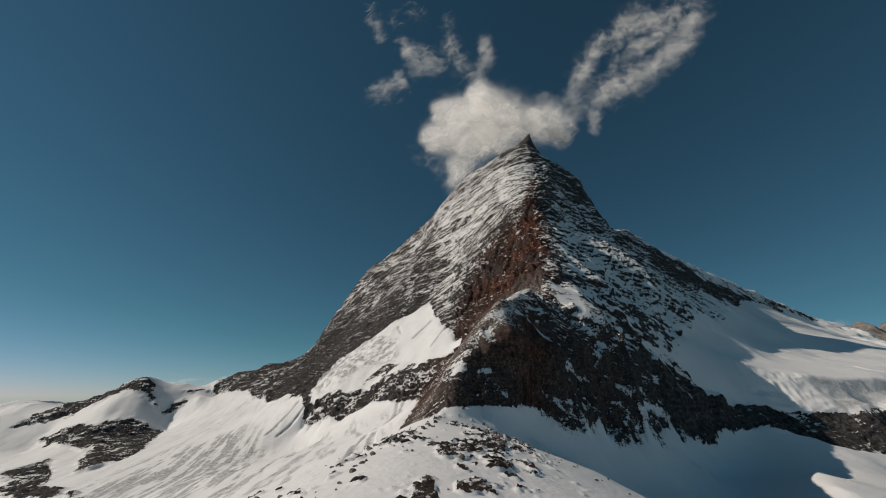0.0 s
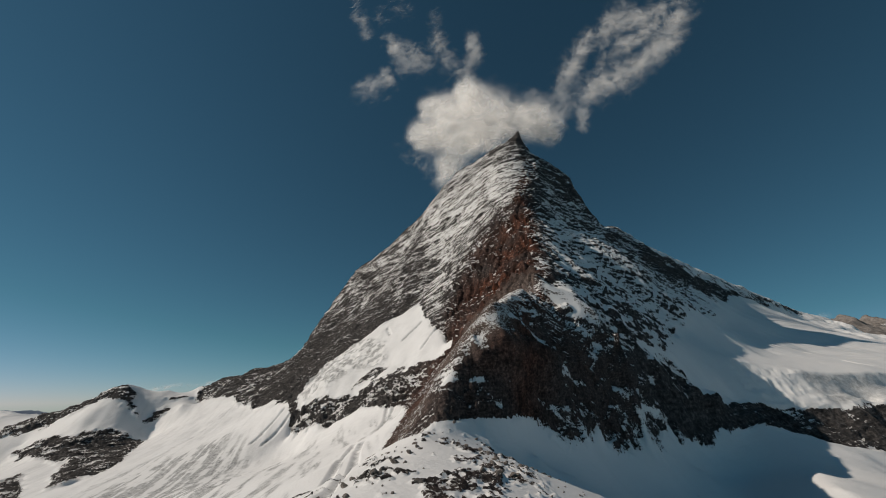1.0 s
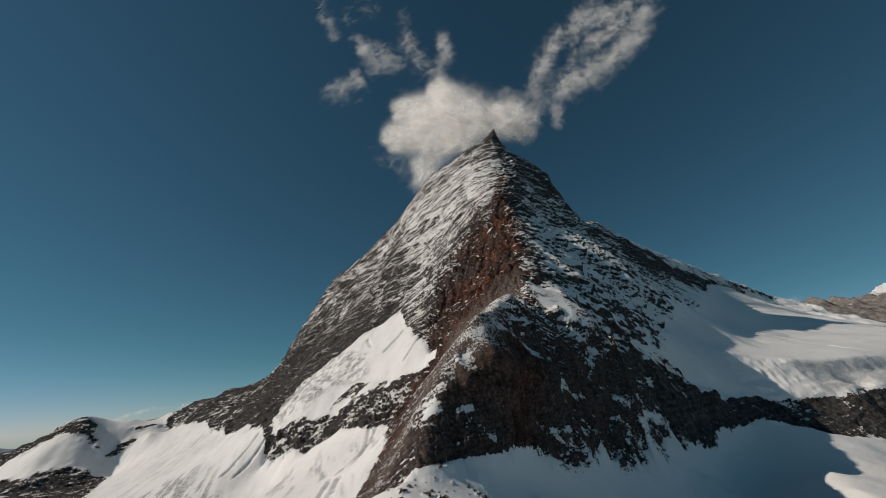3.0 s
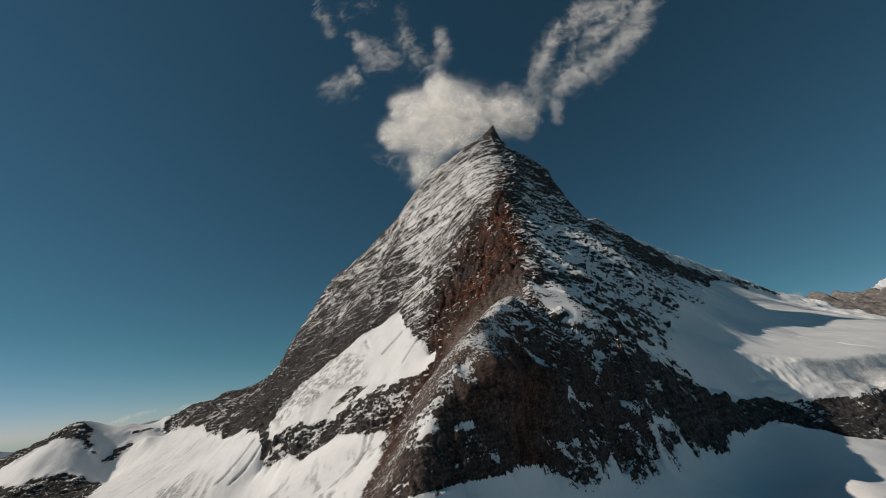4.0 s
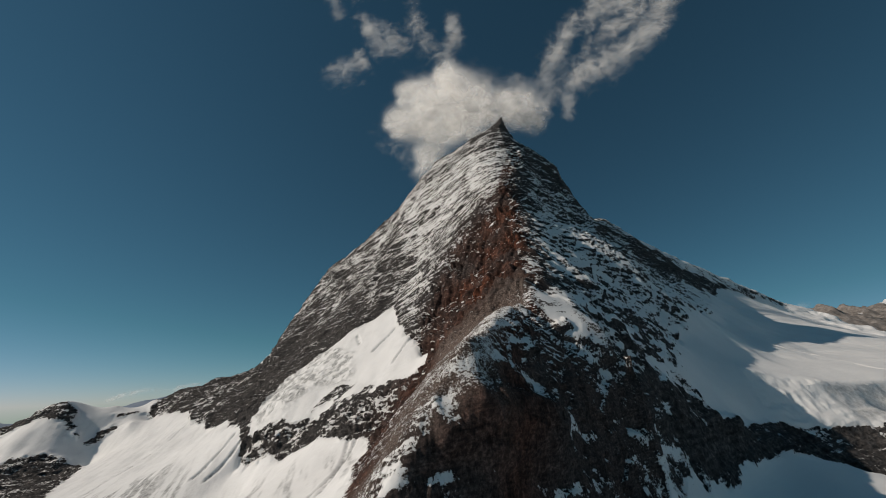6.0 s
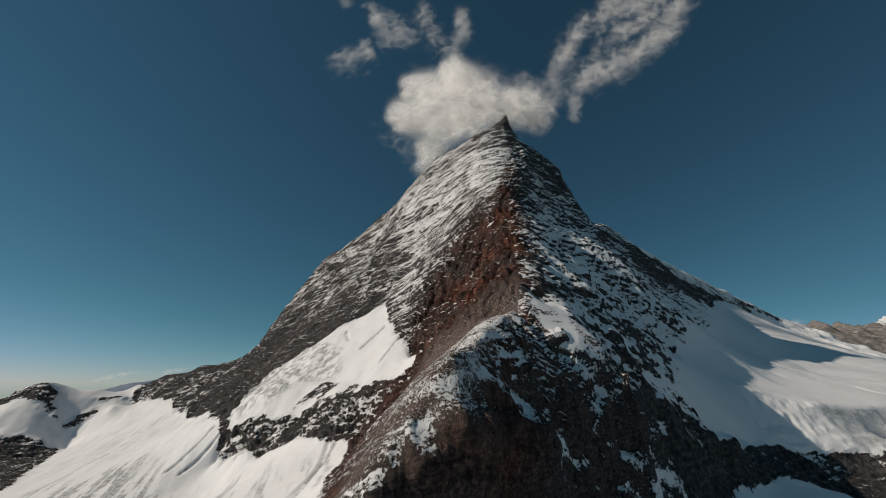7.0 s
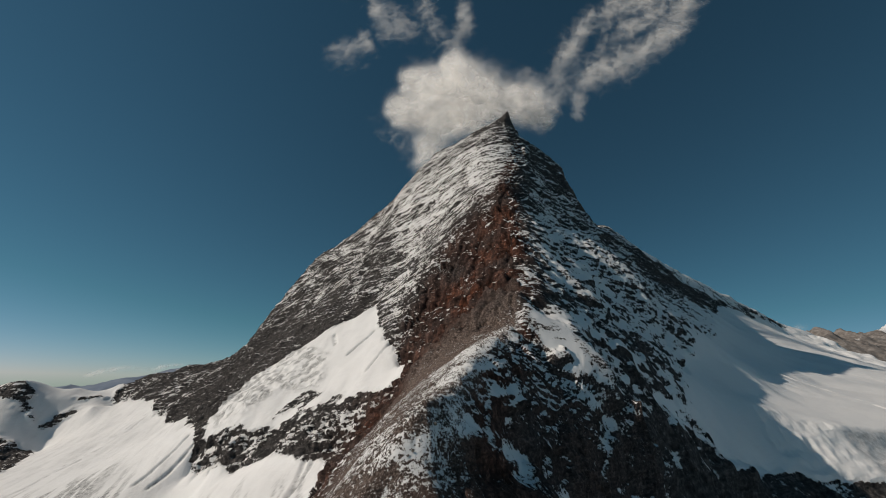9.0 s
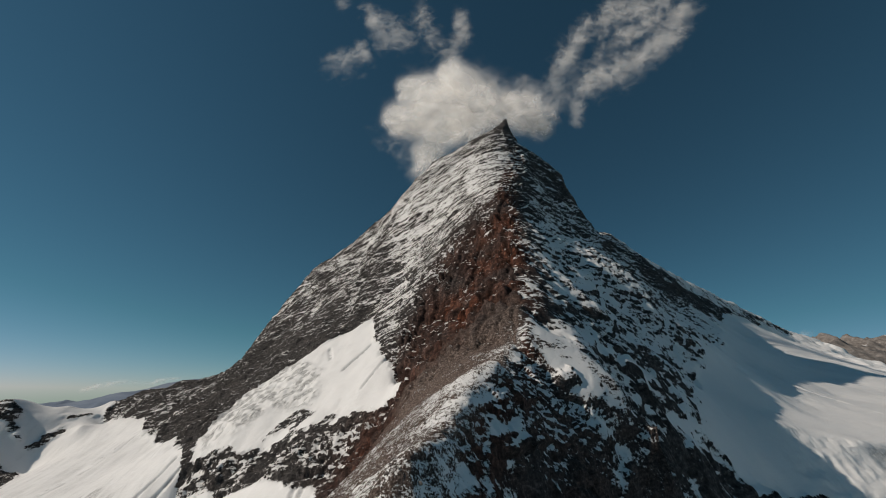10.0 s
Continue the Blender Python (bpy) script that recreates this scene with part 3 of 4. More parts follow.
    # runnels and glacier cracks: sunk, and greyed darker along the middle
    for (ax, ay), (bx, by) in RUNNELS_AND_CRACKS:
        f = np.clip(((x - ax) * (bx - ax) + (y - ay) * (by - ay)) / ((bx - ax) ** 2 + (by - ay) ** 2), 0, 1)
        gap_to = np.hypot(x - ax - f * (bx - ax), y - ay - f * (by - ay)) + wob * 0.1
        offset = offset - 3.5 * smooth(gap_to, 6, 1)
        dirt = dirt + 0.75 * smooth(gap_to, 5, 1) * smooth(fbm(p / 9, 3, 199), -0.35, 0.1)
    broken = smooth(np.hypot((x - 2060) / 1.7, y - 1770) + wob * 4, 150, 80)
    tilted, rift, _ = blocks(p, (34, 26, 40), 201)
    offset = offset + broken * (7 * tilted - 9 * (1 - rift) ** 2)
    # greyer in the gaps between the ice blocks
    dirt = dirt + broken * 0.5 * (1 - rift)
    serac = smooth(icec, -8, 4)
    snow, offset = snow + serac * 1.5, offset * (1 - serac) + serac * (2.4 * fbm(p / 16, 4, 103, True) * smooth(x, 790, 760) + 3 * fbm(np.stack([x * 0.2, y * 0.2, z], 1).astype(np.float32) / 12, 3, 155) + 2.5 * fbm(p / 30, 3, 157))
    # ice cliff's right part: dirty bands, plus its shade put into the grey
    dirt = np.clip(dirt + serac * smooth(x, 765, 790) * (0.55 + 0.5 * fbm(np.stack([x * 0.12, y * 0.12, z], 1).astype(np.float32) / 11, 3, 159)), 0, 1)
    regions = {"hang": hang, "cliff": cliff, "ice_cliff": icec, "band": band, "flat": flat, "apron": apron, "lowr": lowr,
               "lowl": lowl, "near": near, "side": side, "isle": isle - 0.5, "cracked": cracked - 0.5}
    ledge = np.clip((1 - 0.3 * north) * (1 - loose), 0, 1)
    return offset, snow, rust * (1 - 0.45 * loose), dirt, loose, ledge, regions


def tile(x0, x1, y0, y1, step, sink=None):
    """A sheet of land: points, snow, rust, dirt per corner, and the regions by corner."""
    nx, ny = int(round((x1 - x0) / step)) + 1, int(round((y1 - y0) / step)) + 1
    gx, gy = np.meshgrid(np.linspace(x0, x1, nx), np.linspace(y0, y1, ny))
    x, y = gx.ravel(), gy.ravel()
    q = np.stack([x, y, x * 0], 1)
    calm = (0.2 + 0.8 * smooth(np.hypot(x - 60, y - 380), 100, 500)) * (0.12 + 0.88 * smooth(np.hypot((x - 1000) * 0.35, y - 860), 70, 200))
    x2, y2 = x + 9 * calm * fbm(q / 70, 3, 107), y + 9 * calm * fbm(q / 70, 3, 109)
    z = land(x2, y2)
    zz = z.reshape(ny, nx)
    dy, dx = np.gradient(zz, (y1 - y0) / (ny - 1), (x1 - x0) / (nx - 1))
    normal = np.stack([-dx.ravel(), -dy.ravel(), np.ones(nx * ny)], 1)
    normal /= np.linalg.norm(normal, axis=1)[:, None]
    offset, snow, rust, dirt, loose, ledge, regions = relief(x, y, z)
    points = np.stack([x, y, z], 1) + normal * offset[:, None]
    grid = points.reshape(ny, nx, 3)
    face = np.cross(np.gradient(grid, axis=1), np.gradient(grid, axis=0))
    face = (face / np.linalg.norm(face, axis=2)[..., None])[..., 2].ravel()
    shaded = smooth(regions["side"], -4, 12) * smooth(y, 330, 360) * smooth(regions["lowr"], 2, -4)
    snow = snow + np.clip(face - normal[:, 2], -0.35, 0.35) * (0.55 + 0.1 * shaded) + 0.36 * shaded * (smooth(face, 0.2, 0.75) - 0.55)
    if sink is not None:
        for ax, bx, ay, by in sink:
            inner = np.minimum(np.minimum(x - ax, bx - x), np.minimum(y - ay, by - y))
            points[:, 2] -= smooth(inner, step * 2.2, step * 4) * 60
    return {"nx": nx, "ny": ny, "points": points, "snow": snow, "rust": rust, "dirt": dirt, "loose": loose, "ledge": ledge, "regions": regions, "x": x, "y": y, "z": z}


def sheet(name, sheet_tile, cells, mat, parent=None):
    """One mesh out of those cells of a tile."""
    nx = sheet_tile["nx"]
    cy, cx = np.nonzero(cells)
    a = cy * nx + cx
    quads = np.stack([a, a + 1, a + nx + 1, a + nx], 1)
    used, flat_index = np.unique(quads, return_inverse=True)
    me = bpy.data.meshes.new(name)
    me.vertices.add(len(used))
    me.vertices.foreach_set("co", sheet_tile["points"][used].astype(np.float32).ravel())
    me.loops.add(quads.size)
    me.loops.foreach_set("vertex_index", flat_index.ravel().astype(np.int32))
    me.polygons.add(len(quads))
    me.polygons.foreach_set("loop_start", np.arange(0, quads.size, 4, dtype=np.int32))
    me.polygons.foreach_set("use_smooth", np.ones(len(quads), bool))
    for key in ("snow", "rust", "dirt", "loose", "ledge"):
        layer = me.attributes.new(key, "FLOAT", "POINT")
        layer.data.foreach_set("value", sheet_tile[key][used].astype(np.float32))
    me.update(calc_edges=True)
    me.materials.append(mat)
    ob = new(name, me)
    if parent:
        ob.parent = parent
    return ob


NEAR_BOX, PEAK_BOX = (-170, 330, 90, 620), (-760, 1060, 300, 2080)
near_tile = tile(NEAR_BOX[0], NEAR_BOX[1], NEAR_BOX[2], NEAR_BOX[3], 0.9)
peak_tile = tile(PEAK_BOX[0], PEAK_BOX[1], PEAK_BOX[2], PEAK_BOX[3], 2.45, [NEAR_BOX])
LEFT_BOX, RIGHT_BOX = (-1900, -740, 780, 2080), (1040, 3250, 760, 2800)
left_tile = tile(LEFT_BOX[0], LEFT_BOX[1], LEFT_BOX[2], LEFT_BOX[3], 5.0, [PEAK_BOX])
right_tile = tile(RIGHT_BOX[0], RIGHT_BOX[1], RIGHT_BOX[2], RIGHT_BOX[3], 6.0, [PEAK_BOX])
wide_tile = tile(-2700, 3400, -600, 3000, 16.0, [PEAK_BOX, NEAR_BOX, LEFT_BOX, RIGHT_BOX])
edge_tile = tile(-4900, 4900, -4900, 4900, 70.0, [(-2700, 3400, -600, 3000)])


def pieces(mask, least):
    """The joined-up pieces of a mask of cells, those below the least size left out."""
    label = np.where(mask, np.arange(1, mask.size + 1).reshape(mask.shape), 0)
    big = mask.size + 5
    for _ in range(400):
        old = label.copy()
        for axis in (0, 1):
            for way in (1, -1):
                a = np.flip(label, axis) if way < 0 else label
                a = np.moveaxis(a, axis, 0)
                for k in range(1, a.shape[0]):
                    both = (a[k] > 0) & (a[k - 1] > 0)
                    np.minimum(a[k], a[k - 1], out=a[k], where=both)
        if (label == old).all():
            break
    ids, sizes = np.unique(label[label > 0], return_counts=True)
    return [label == i for i, n in zip(ids, sizes) if n >= least]


def split(t):
    """The cells of a tile by the region that they lie in, piece by piece."""
    nx, ny, r = t["nx"], t["ny"], t["regions"]

    def cell(v):
        v = v.reshape(ny, nx)
        return (v[:-1, :-1] + v[1:, 1:] + v[1:, :-1] + v[:-1, 1:]) / 4
    x, y, z, side = cell(t["x"]), cell(t["y"]), cell(t["z"]), cell(r["side"])
    free = ~t["hidden"]
    got = []
    for key, test in (("ice_cliff", cell(r["ice_cliff"]) > 0), ("step", (cell(r["band"]) > -4) & (x < 520)), ("band", cell(r["band"]) > -4), ("cliff", cell(r["cliff"]) > 0),
                      ("cracked", (cell(r["cracked"]) > 0) & (cell(r["hang"]) > 2)), ("hang", cell(r["hang"]) > 2),
                      ("flat", (cell(r["flat"]) > 2) | (cell(r["apron"]) > 2)),
                      ("isle", cell(r["isle"]) > 0), ("stones", (cell(r["near"]) > 2) & (x > -35)), ("near", cell(r["near"]) > 2), ("lowr", cell(r["lowr"]) > 2), ("lowl", cell(r["lowl"]) > 2),
                      ("left", (x < -600) & (y > 1200) & (y < 2200)),
                      ("crest", (np.abs(side + 25) < 45) & (y > 330) & (y < 1450)),
                      ("south", (y > 1560 + np.abs(x - 432) * 0.7) & (y < 3000) & (z > -200)),
                      ("east", (side <= 0) & (y > 330) & (z > -60)), ("north", (side > 0) & (y > 330) & (z > -60))):
        for piece in pieces(test & free, 250):
            got.append((key, piece))
            free = free & ~piece
    got.append(("ground", free))
    return got


def thing(name, label, category, kind="", group=""):
    return tagged(new(name), label, category, group, kind)


mountain = thing("mountain", "steep pyramid peak of brown and grey rock dusted with snow", "mountain")
hanging = thing("hanging_glacier", "white hanging snowfield under the sunlit rock face", "glacier")
cliff_band = thing("cliff", "dark layered rock cliff below the hanging snowfield", "cliff")
ice_field = thing("glacier", "broad glacier plateau, half in shade, ending in an ice cliff", "glacier")
rock_band = thing("rock_band", "dark rock step with snow patches below the glacier", "cliff")
snow_ridge = thing("snow_ridge", "sunlit snow ridge strewn with stones before the rock buttress", "snow ridge")
shade_snow = thing("snow_basin", "smooth snow basin, mostly in blue shade, under the cliffs", "snowfield")
left_snow = thing("snow_slope", "sunlit snow slope with grey dirt streaks below the cliff", "snowfield")
left_ridge = thing("rock_ridge", "low dark rock ridge with snow patches and a small knoll", "rock ridge")
HOMES = {"ice_cliff": (ice_field, "ice_cliff"), "band": (rock_band, "rock_face"), "step": (rock_band, "rock_step"), "cliff": (cliff_band, "rock_face"),
         "hang": (hanging, "snow_surface"), "cracked": (hanging, "crevassed_ice"), "flat": (ice_field, "snow_surface"), "near": (snow_ridge, "snow_surface"), "stones": (snow_ridge, "stony_crest"),
         "lowr": (shade_snow, "snow_surface"), "lowl": (left_snow, "snow_surface"), "left": (left_ridge, "snow_patch"), "isle": (left_ridge, "rock_face"),
         "crest": (mountain, "northeast_ridge"), "south": (mountain, "back_face"), "east": (mountain, "east_face"),
         "north": (mountain, "north_face")}
for t, mat in ((near_tile, ROCK_NEAR), (peak_tile, ROCK_FAR), (left_tile, ROCK_FAR), (right_tile, ROCK_FAR), (wide_tile, ROCK_FAR)):
    hidden = np.zeros((t["ny"] - 1, t["nx"] - 1), bool)
    boxes = {id(peak_tile): [NEAR_BOX], id(left_tile): [PEAK_BOX], id(right_tile): [PEAK_BOX], id(wide_tile): [PEAK_BOX, NEAR_BOX, LEFT_BOX, RIGHT_BOX]}.get(id(t), [])
    xs, ys = t["x"].reshape(t["ny"], t["nx"]), t["y"].reshape(t["ny"], t["nx"])
    pad = (xs[0, 1] - xs[0, 0]) * 5
    for ax, bx, ay, by in boxes:
        hidden |= ((xs[:-1, :-1] > ax + pad) & (xs[1:, 1:] < bx - pad) & (ys[:-1, :-1] > ay + pad) & (ys[1:, 1:] < by - pad))
    t["hidden"] = hidden
    for key, cells in split(t):
        if not cells.any():
            continue
        if key == "ground":
            tagged(sheet("ground", t, cells, mat), "bare alpine ground around the peak", "ground", kind="structure")
        else:
            home, name = HOMES[key]
            sheet(name, t, cells, mat, home)
tagged(sheet("ground", edge_tile, np.ones((edge_tile["ny"] - 1, edge_tile["nx"] - 1), bool), ROCK_FAR), "far valley floor and low hills", "ground", kind="structure")

# ---- the far ranges ----


def far_range(name, label, line, reach, slope, mat, relief_height, step, snow_line):
    """A distant range: a crest line whose flanks fall on either side."""
    pts = np.array(line, float)
    x0, x1 = pts[:, 0].min() - reach, pts[:, 0].max() + reach
    y0, y1 = pts[:, 1].min() - reach, pts[:, 1].max() + reach
    nx, ny = int((x1 - x0) / step) + 1, int((y1 - y0) / step) + 1
    gx, gy = np.meshgrid(np.linspace(x0, x1, nx), np.linspace(y0, y1, ny))
    x, y = gx.ravel(), gy.ravel()
    z = np.full(len(x), -1e9)
    for a, b in zip(pts, pts[1:]):
        e = b - a
        t = np.clip(((x - a[0]) * e[0] + (y - a[1]) * e[1]) / (e[0] ** 2 + e[1] ** 2), 0, 1)
        d = np.hypot(x - a[0] - t * e[0], y - a[1] - t * e[1])
        z = np.maximum(z, a[2] + t * e[2] - slope * d)
    p = np.stack([x, y, z * 0.4], 1).astype(np.float32)
    bumps = fbm(p / 260, 6, 301, True)
    z = z + (bumps - 0.35) * relief_height + fbm(p / 40, 3, 307) * relief_height * 0.15
    far = {"nx": nx, "ny": ny, "points": np.stack([x, y, z], 1), "snow": 0.15 + 0.5 * fbm(p / 120, 4, 311) + smooth(z, snow_line - 40, snow_line + 40) * 0.5,
           "rust": np.full(len(x), 0.35), "dirt": np.zeros(len(x)), "loose": np.zeros(len(x)), "ledge": np.ones(len(x))}
    return tagged(sheet(name, far, np.ones((ny - 1, nx - 1), bool), mat), label, "mountain range")


RANGE, gn, gl, gb = material("hazed_far_rock", 1.0)
gb.inputs["Specular IOR Level"].default_value = 0.0
gp = gn.new("ShaderNodeNewGeometry").outputs["Position"]
# brown-grey rock, lightened in its colour to stand in for distance haze
pale = ramp(gn, gl, noise_node(gn, gl, gp, 0.03, 8.0, 0.65), (0.3, (0.11, 0.10, 0.095)), (0.5, (0.22, 0.20, 0.188)), (0.7, (0.34, 0.315, 0.30)))
drift = calc(gn, gl, "MULTIPLY", calc(gn, gl, "SUBTRACT", attribute(gn, "snow"), 0.42), 10.0, True)
gl.new(mix(gn, gl, drift, pale, (0.78, 0.78, 0.79)), gb.inputs["Base Color"])
far_range("mountain_range", "distant bare brown mountain range with snow patches", [
    (3300, 3420, 480), (3450, 3400, 570), (3576, 3400, 632), (3737, 3400, 668), (3900, 3400, 660), (4077, 3400, 652), (4253, 3400, 660), (4410, 3400, 730), (4523, 3400, 742), (4800, 3300, 740)],
    500, 0.55, RANGE, 70, 12.0, 690)
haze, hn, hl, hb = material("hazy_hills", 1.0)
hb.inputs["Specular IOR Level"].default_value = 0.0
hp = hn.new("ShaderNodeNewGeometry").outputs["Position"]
# the distance haze is put into the hills' pale blue base colour
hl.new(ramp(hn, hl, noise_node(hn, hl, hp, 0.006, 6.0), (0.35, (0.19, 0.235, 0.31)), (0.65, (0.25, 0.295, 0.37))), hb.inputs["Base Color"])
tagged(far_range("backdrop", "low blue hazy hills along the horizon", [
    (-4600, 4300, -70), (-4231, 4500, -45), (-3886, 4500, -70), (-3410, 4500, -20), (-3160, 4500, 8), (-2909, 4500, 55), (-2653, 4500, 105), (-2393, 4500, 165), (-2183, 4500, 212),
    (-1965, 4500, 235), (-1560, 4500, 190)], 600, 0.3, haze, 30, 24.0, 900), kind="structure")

# ---- stones on the snow ridge ----


def ground_at(x, y):
    t = near_tile
    i = int(round((x - NEAR_BOX[0]) / (NEAR_BOX[1] - NEAR_BOX[0]) * (t["nx"] - 1)))
    j = int(round((y - NEAR_BOX[2]) / (NEAR_BOX[3] - NEAR_BOX[2]) * (t["ny"] - 1)))
    return t["points"][j * t["nx"] + i]


def boulder_mesh(seed):
    bm = bmesh.new()
    bmesh.ops.create_icosphere(bm, subdivisions=2, radius=1.0)
    r = random.Random(seed)
    cuts = [(Vector((r.uniform(-1, 1), r.uniform(-1, 1), r.uniform(-0.6, 1))).normalized(), r.uniform(0.45, 0.8)) for _ in range(9)]
    for vert in bm.verts:
        for way, far in cuts:
            over = vert.co.dot(way) - far
            if over > 0:
                vert.co -= way * over
        vert.co *= 1 + 0.12 * noise.noise(vert.co * 2.3 + Vector((seed, 0, 0)))
        vert.co.z *= 0.7
    me = bpy.data.meshes.new("boulder")
    bm.to_mesh(me)
    bm.free()
    me.materials.append(STONE)
    return me


STONE, sn, sl, sb = material("boulder_stone", 0.95)
sp = sn.new("ShaderNodeNewGeometry").outputs["Position"]
sl.new(ramp(sn, sl, noise_node(sn, sl, sp, 0.9, 6.0, 0.65), (0.3, (0.05, 0.044, 0.04)), (0.5, (0.14, 0.122, 0.11)), (0.7, (0.28, 0.255, 0.235))), sb.inputs["Base Color"])
SHAPES = [boulder_mesh(k) for k in range(7)]
dice = random.Random(5)
for cx, cy, spread, many in ((-28, 205, 12, 26), (5, 318, 12, 16), (40, 285, 14, 30), (-15, 270, 14, 14), (-45, 140, 18, 16), (62, 225, 14, 20),
                             (-12, 175, 22, 18), (26, 216, 6, 16), (44, 250, 7, 22), (59, 286, 6, 14), (12, 316, 7, 14)):
    for _ in range(many):
        bx, by = dice.gauss(cx, spread), dice.gauss(cy, spread * 1.3)
        if not (NEAR_BOX[0] + 5 < bx < NEAR_BOX[1] - 5 and NEAR_BOX[2] + 5 < by < 345):
            continue
        size = 0.5 + 1.6 * dice.random() ** 2.5
        stone = new("boulder", dice.choice(SHAPES))
        gx, gy, gz = ground_at(bx, by)
        stone.matrix_world = pose(gx, gy, gz + 0.2 * size, dice.uniform(-25, 25), dice.uniform(-25, 25), dice.uniform(0, 360)) @ Matrix.Diagonal(
            (size * dice.uniform(0.8, 1.5), size, size * dice.uniform(0.8, 1.2), 1))
        tagged(stone, "angular grey boulder lying in the snow of the ridge", "boulder", "stones on the snow ridge")

for _ in range(110):
    k = dice.random() * (len(CREST_LOW) - 8) + 7
    i = min(int(k), len(CREST_LOW) - 2)
    f = k - i
    down = 1 + 55 * dice.random() ** 1.6
    bx = CREST_LOW[i][0] + (CREST_LOW[i + 1][0] - CREST_LOW[i][0]) * f - 0.82 * down
    by = CREST_LOW[i][1] + (CREST_LOW[i + 1][1] - CREST_LOW[i][1]) * f + 0.57 * down
    size = 0.3 + 0.9 * dice.random() ** 3
    stone = new("boulder", dice.choice(SHAPES))
    gx, gy, gz = ground_at(bx, by)
    stone.matrix_world = pose(gx, gy, gz + 0.15 * size, dice.uniform(-35, 35), dice.uniform(-35, 35), dice.uniform(0, 360)) @ Matrix.Diagonal(
        (size * dice.uniform(0.8, 1.6), size, size * dice.uniform(0.8, 1.3), 1))
    tagged(stone, "angular brown boulder resting on the steep scree flank", "boulder", "stones on the rock ridge")

# ---- clouds about the summit ----
scene.cycles.transparent_max_bounces = 96
mist, mn, ml, mb = material("mist", 1.0)
diffuse, through_light, both = mn.new("ShaderNodeBsdfDiffuse"), mn.new("ShaderNodeBsdfTranslucent"), mn.new("ShaderNodeMixShader")
for node in (diffuse, through_light):
    node.inputs["Color"].default_value = (0.97, 0.97, 0.97, 1)
ml.new(diffuse.outputs[0], both.inputs[1])
ml.new(through_light.outputs[0], both.inputs[2])
both.inputs[0].default_value = 0.35
clear, veiled = mn.new("ShaderNodeBsdfTransparent"), mn.new("ShaderNodeMixShader")
thick = attribute(mn, "thick")
mp = mn.new("ShaderNodeNewGeometry").outputs["Position"]
tear = noise_node(mn, ml, mp, 0.02, 4.0, 0.55)
torn = calc(mn, ml, "ADD", calc(mn, ml, "MULTIPLY", calc(mn, ml, "SUBTRACT", tear, 0.5), calc(mn, ml, "MULTIPLY", calc(mn, ml, "SUBTRACT", 1.0, thick), 1.2)), thick)
ml.new(calc(mn, ml, "MULTIPLY", calc(mn, ml, "MULTIPLY", torn, thick, True), 0.42), veiled.inputs[0])
ml.new(clear.outputs[0], veiled.inputs[1])
ml.new(both.outputs[0], veiled.inputs[2])
ml.new(veiled.outputs[0], mn["Material Output"].inputs["Surface"])


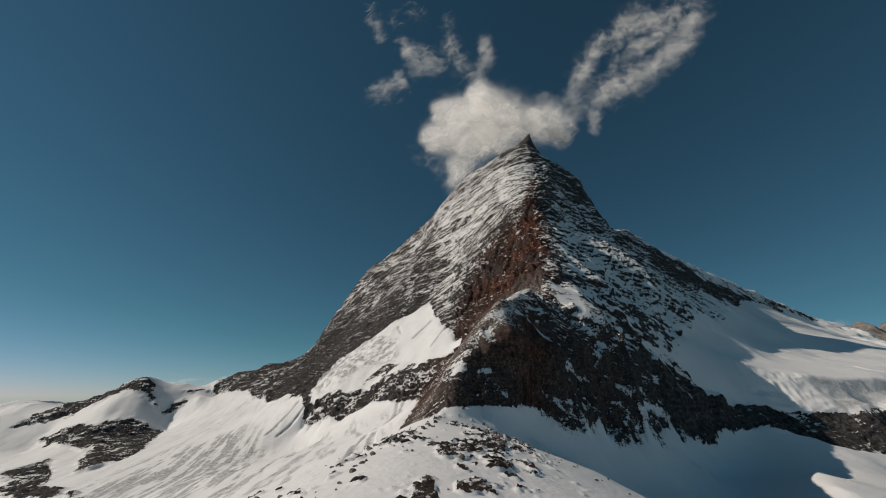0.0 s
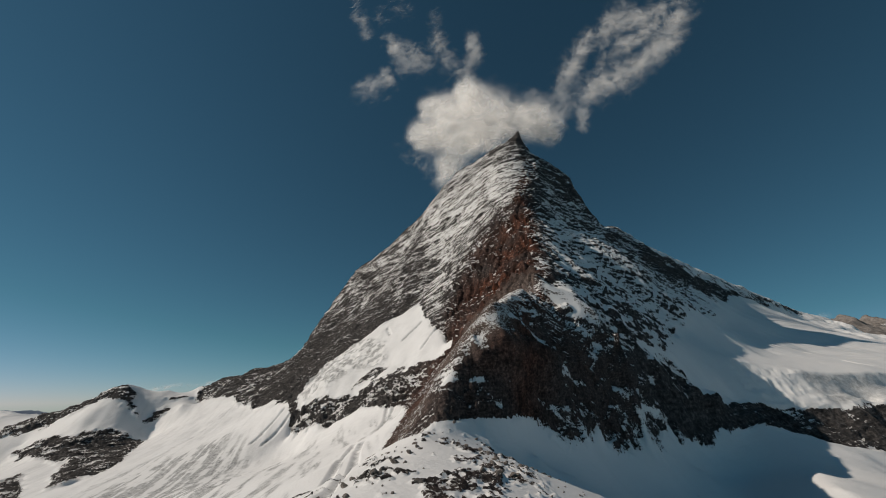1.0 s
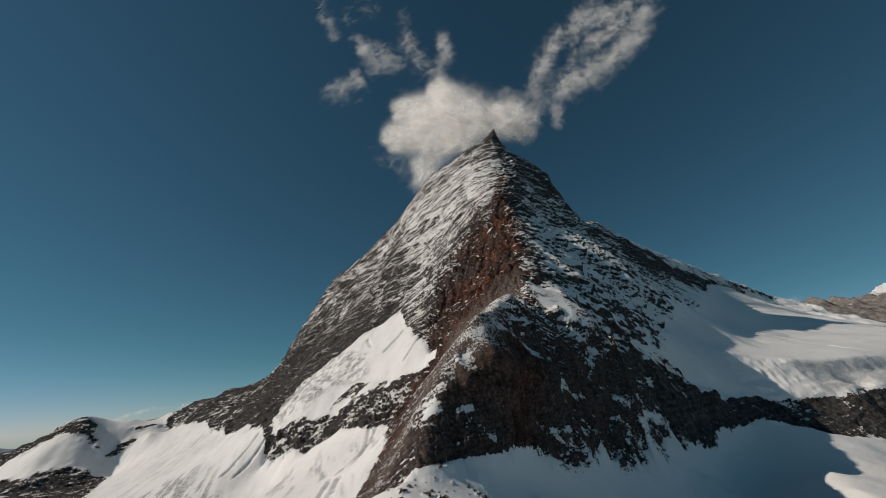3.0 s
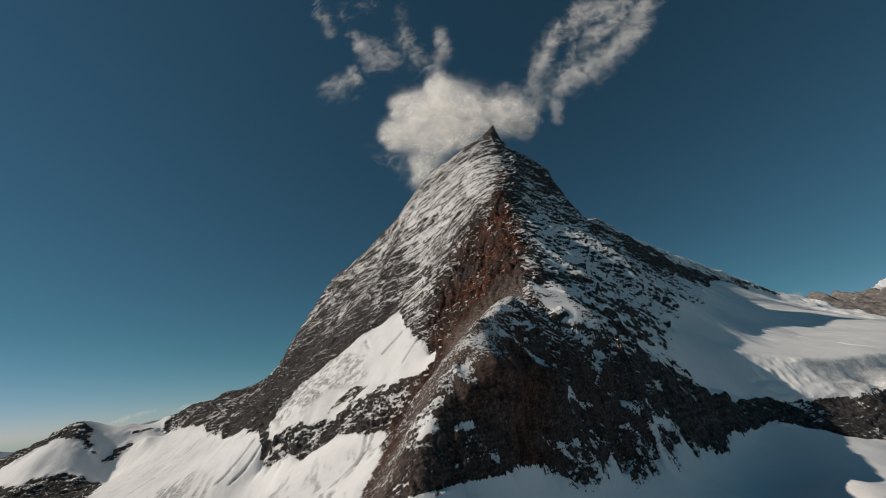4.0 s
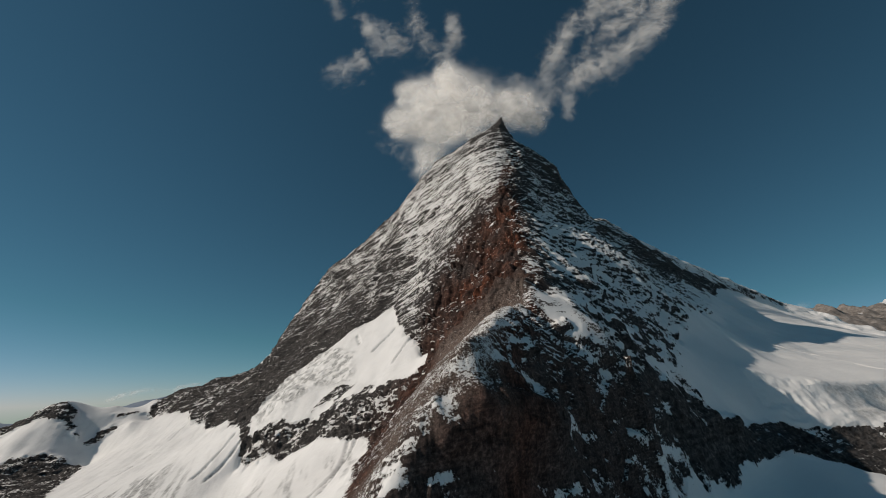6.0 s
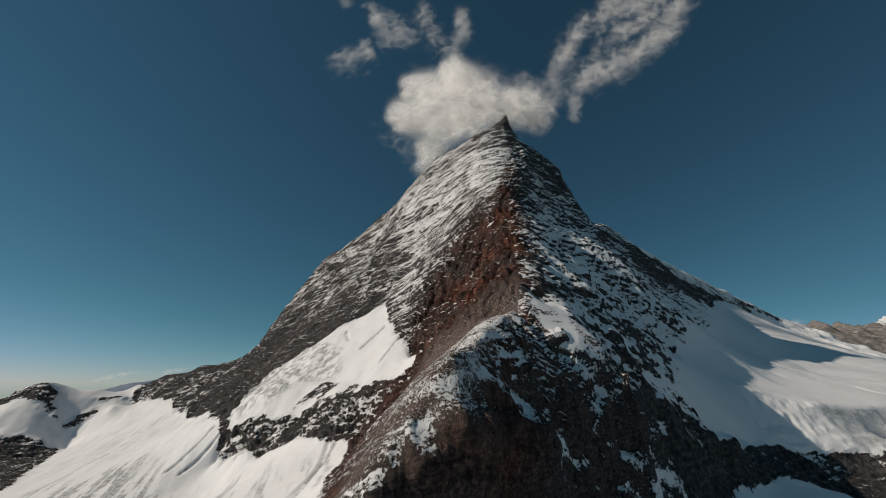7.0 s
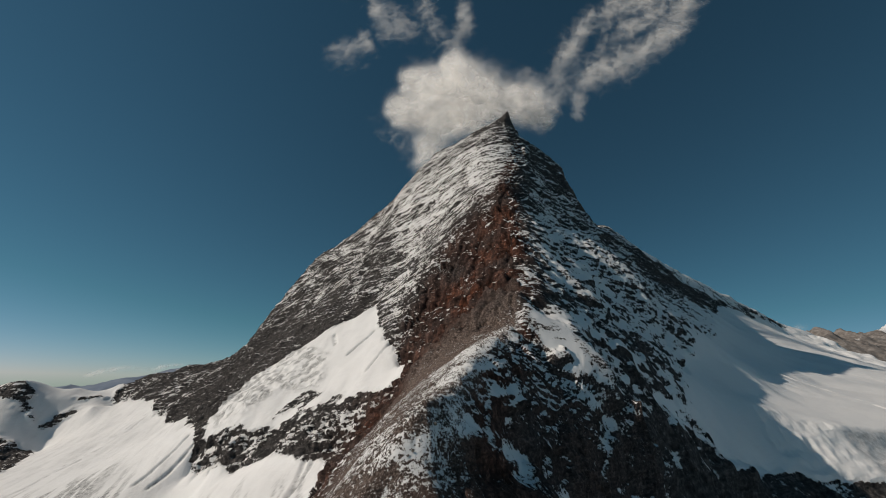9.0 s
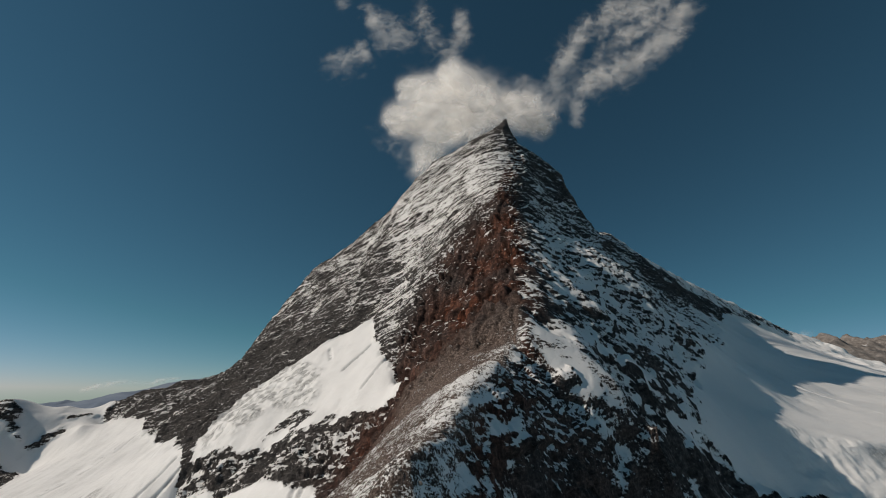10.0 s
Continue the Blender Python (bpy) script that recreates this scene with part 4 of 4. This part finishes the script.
def cloud(label, strands, seed, layers, body, ragged, back=1.1, cell=6.0):
    """Nested billowing veils of mist about strands ((x, y, z, radius), ...); body: how solid, ragged: how torn they are."""
    whole = tagged(new("cloud"), label, "cloud", "clouds about the summit")
    lines = [np.array(q, float) * back for q in strands]
    every = np.concatenate(lines)
    reach = every[:, 3].max() * 1.25
    lo, hi = every[:, :3].min(0) - reach, every[:, :3].max(0) + reach
    nx, nz = int((hi[0] - lo[0]) / cell) + 2, int((hi[2] - lo[2]) / cell) + 2
    gx, gz = np.meshgrid(lo[0] + np.arange(nx) * cell, lo[2] + np.arange(nz) * cell)
    x, z = gx.ravel(), gz.ravel()
    deep = every[:, 3].max() * 0.9
    for k in range(layers):
        f = (k + 0.5) / layers * 2 - 1
        flat = np.stack([x, x * 0 + k * 300.0, z], 1).astype(np.float32)
        y = every[:, 1].mean() + f * deep + 55 * fbm(flat / 150, 3, seed + 7)
        fill = np.full(len(x), -9.0)
        for line in lines:
            for p, q in zip(line, line[1:]):
                e = q - p
                t = np.clip(((x - p[0]) * e[0] + (z - p[2]) * e[2]) / max(e[0] ** 2 + e[2] ** 2, 1.0), 0, 1)
                d = np.sqrt((x - p[0] - t * e[0]) ** 2 + (z - p[2] - t * e[2]) ** 2 + (0.75 * (y - p[1] - t * e[1])) ** 2)
                fill = np.maximum(fill, 1 - d / (p[3] + t * e[3]))
        spot = np.stack([x, y, z], 1).astype(np.float32)
        warp = np.stack([fbm(spot / 70, 3, seed + 1), y * 0, fbm(spot / 70, 3, seed + 3)], 1) * 45
        drawn = spot + warp
        drawn = np.stack([(drawn[:, 0] * 0.73 + drawn[:, 2] * 0.68) * (1 - 0.6 * ragged), drawn[:, 1], drawn[:, 2] * 0.73 - drawn[:, 0] * 0.68], 1)
        grain = fbm(drawn / np.float32(95), 4, seed + 4)
        strand = np.abs(fbm(drawn / np.float32(80), 3, seed + 5))
        thick = smooth(fill * 1.7 + body + grain * (0.7 + 0.5 * ragged) - strand * ragged * 1.3, 0.0, 1.5) * smooth(fill, -0.3, 0.35)
        thick = thick * (1 - 0.7 * ragged * (1 - smooth(strand, 0.36, 0.02))) * (1 - 0.55 * ragged)
        soft = thick.reshape(nz, nx)
        gz2, gx2 = np.gradient(soft)
        normal = np.stack([-0.8 - gx2.ravel() * 1.5, np.full(len(x), -0.4), 0.5 - gz2.ravel() * 1.5], 1)
        normal /= np.linalg.norm(normal, axis=1)[:, None]
        near_fill = fill.reshape(nz, nx)
        seen = np.maximum.reduce([near_fill[:-1, :-1], near_fill[1:, 1:], near_fill[:-1, 1:], near_fill[1:, :-1]]) > -0.28
        if seen.sum() < 12 or thick.max() < 0.02:
            continue
        cy, cx = np.nonzero(seen)
        a = cy * nx + cx
        quads = np.stack([a, a + 1, a + nx + 1, a + nx], 1)
        used, flat_index = np.unique(quads, return_inverse=True)
        me = bpy.data.meshes.new("veil")
        me.vertices.add(len(used))
        me.vertices.foreach_set("co", spot[used].ravel())
        me.loops.add(quads.size)
        me.loops.foreach_set("vertex_index", flat_index.ravel().astype(np.int32))
        me.polygons.add(len(quads))
        me.polygons.foreach_set("loop_start", np.arange(0, quads.size, 4, dtype=np.int32))
        me.polygons.foreach_set("use_smooth", np.ones(len(quads), bool))
        layer = me.attributes.new("thick", "FLOAT", "POINT")
        layer.data.foreach_set("value", thick[used].astype(np.float32))
        me.update(calc_edges=True)
        me.normals_split_custom_set_from_vertices([tuple(v) for v in normal[used]])
        me.materials.append(mist)
        new("veil", me).parent = whole
    return whole


cloud("dense white cap cloud clinging to the summit", [
    ((60, 1690, 1385, 190), (300, 1690, 1430, 210)), ((43, 1700, 1365, 150), (-60, 1710, 1345, 100)), ((375, 1690, 1446, 160), (560, 1680, 1420, 130), (664, 1690, 1375, 90)),
    ((150, 1690, 1290, 160), (85, 1720, 1150, 105), (60, 1720, 1080, 70)), ((206, 1690, 1560, 150), (200, 1690, 1670, 90)), ((100, 1690, 1500, 120), (-40, 1690, 1520, 70))], 201, 14, 0.26, 0.14)
cloud("long torn cloud banner trailing off the summit", [
    ((500, 1690, 1480, 160), (696, 1690, 1552, 150), (906, 1690, 1660, 150), (1133, 1690, 1775, 140)), ((1133, 1690, 1775, 140), (1326, 1690, 1930, 135), (1530, 1690, 2160, 140), (1610, 1690, 2330, 140)),
    ((745, 1690, 1640, 130), (846, 1690, 1870, 120), (983, 1690, 2080, 130)), ((983, 1690, 2080, 130), (1212, 1690, 2230, 140), (1480, 1690, 2330, 150)),
    ((1000, 1690, 1900, 90), (1200, 1690, 2010, 100), (1380, 1690, 2180, 90)), ((855, 1690, 1600, 80), (832, 1690, 1400, 55))], 211, 8, -0.08, 0.55)
cloud("thin torn cloud wisp drifting beside the summit", [((-430, 1690, 1612, 80), (-347, 1690, 1646, 105), (-263, 1690, 1703, 95), (-275, 1690, 1800, 60))], 221, 6, -0.14, 0.65)
cloud("small white cloud puff drifting beside the summit", [((-255, 1690, 2035, 80), (-185, 1690, 1905, 115), (-45, 1690, 1890, 110))], 231, 6, -0.06, 0.5)
cloud("thin torn cloud wisp drifting above the summit", [((-476, 1690, 2280, 110), (-406, 1690, 2117, 80)), ((-330, 1690, 2240, 80), (-200, 1690, 2350, 110))], 241, 6, -0.3, 0.7)
cloud("ragged upright cloud wisp rising from the cap cloud", [((10, 1690, 2240, 85), (28, 1690, 2040, 90), (80, 1690, 1880, 100), (190, 1690, 1790, 110)), ((190, 1690, 1790, 110), (262, 1690, 1930, 85), (246, 1690, 2080, 75))], 251, 6, -0.18, 0.65)
cloud("faint cloud veil hanging under the cap cloud", [((-190, 1700, 1270, 80), (-60, 1720, 1200, 80), (43, 1740, 1058, 80))], 261, 3, -0.1, 0.7)
cloud("small white cloud low over the hazy hills", [((-3150, 4450, 100, 40), (-2857, 4450, 175, 55), (-2526, 4450, 180, 40), (-2266, 4450, 225, 30))], 271, 3, 0.0, 0.5, 1.0)
cloud("small white cloud behind the glacier saddle", [((3600, 3450, 640, 50), (3700, 3450, 690, 50))], 281, 3, 0.1, 0.4, 1.0)
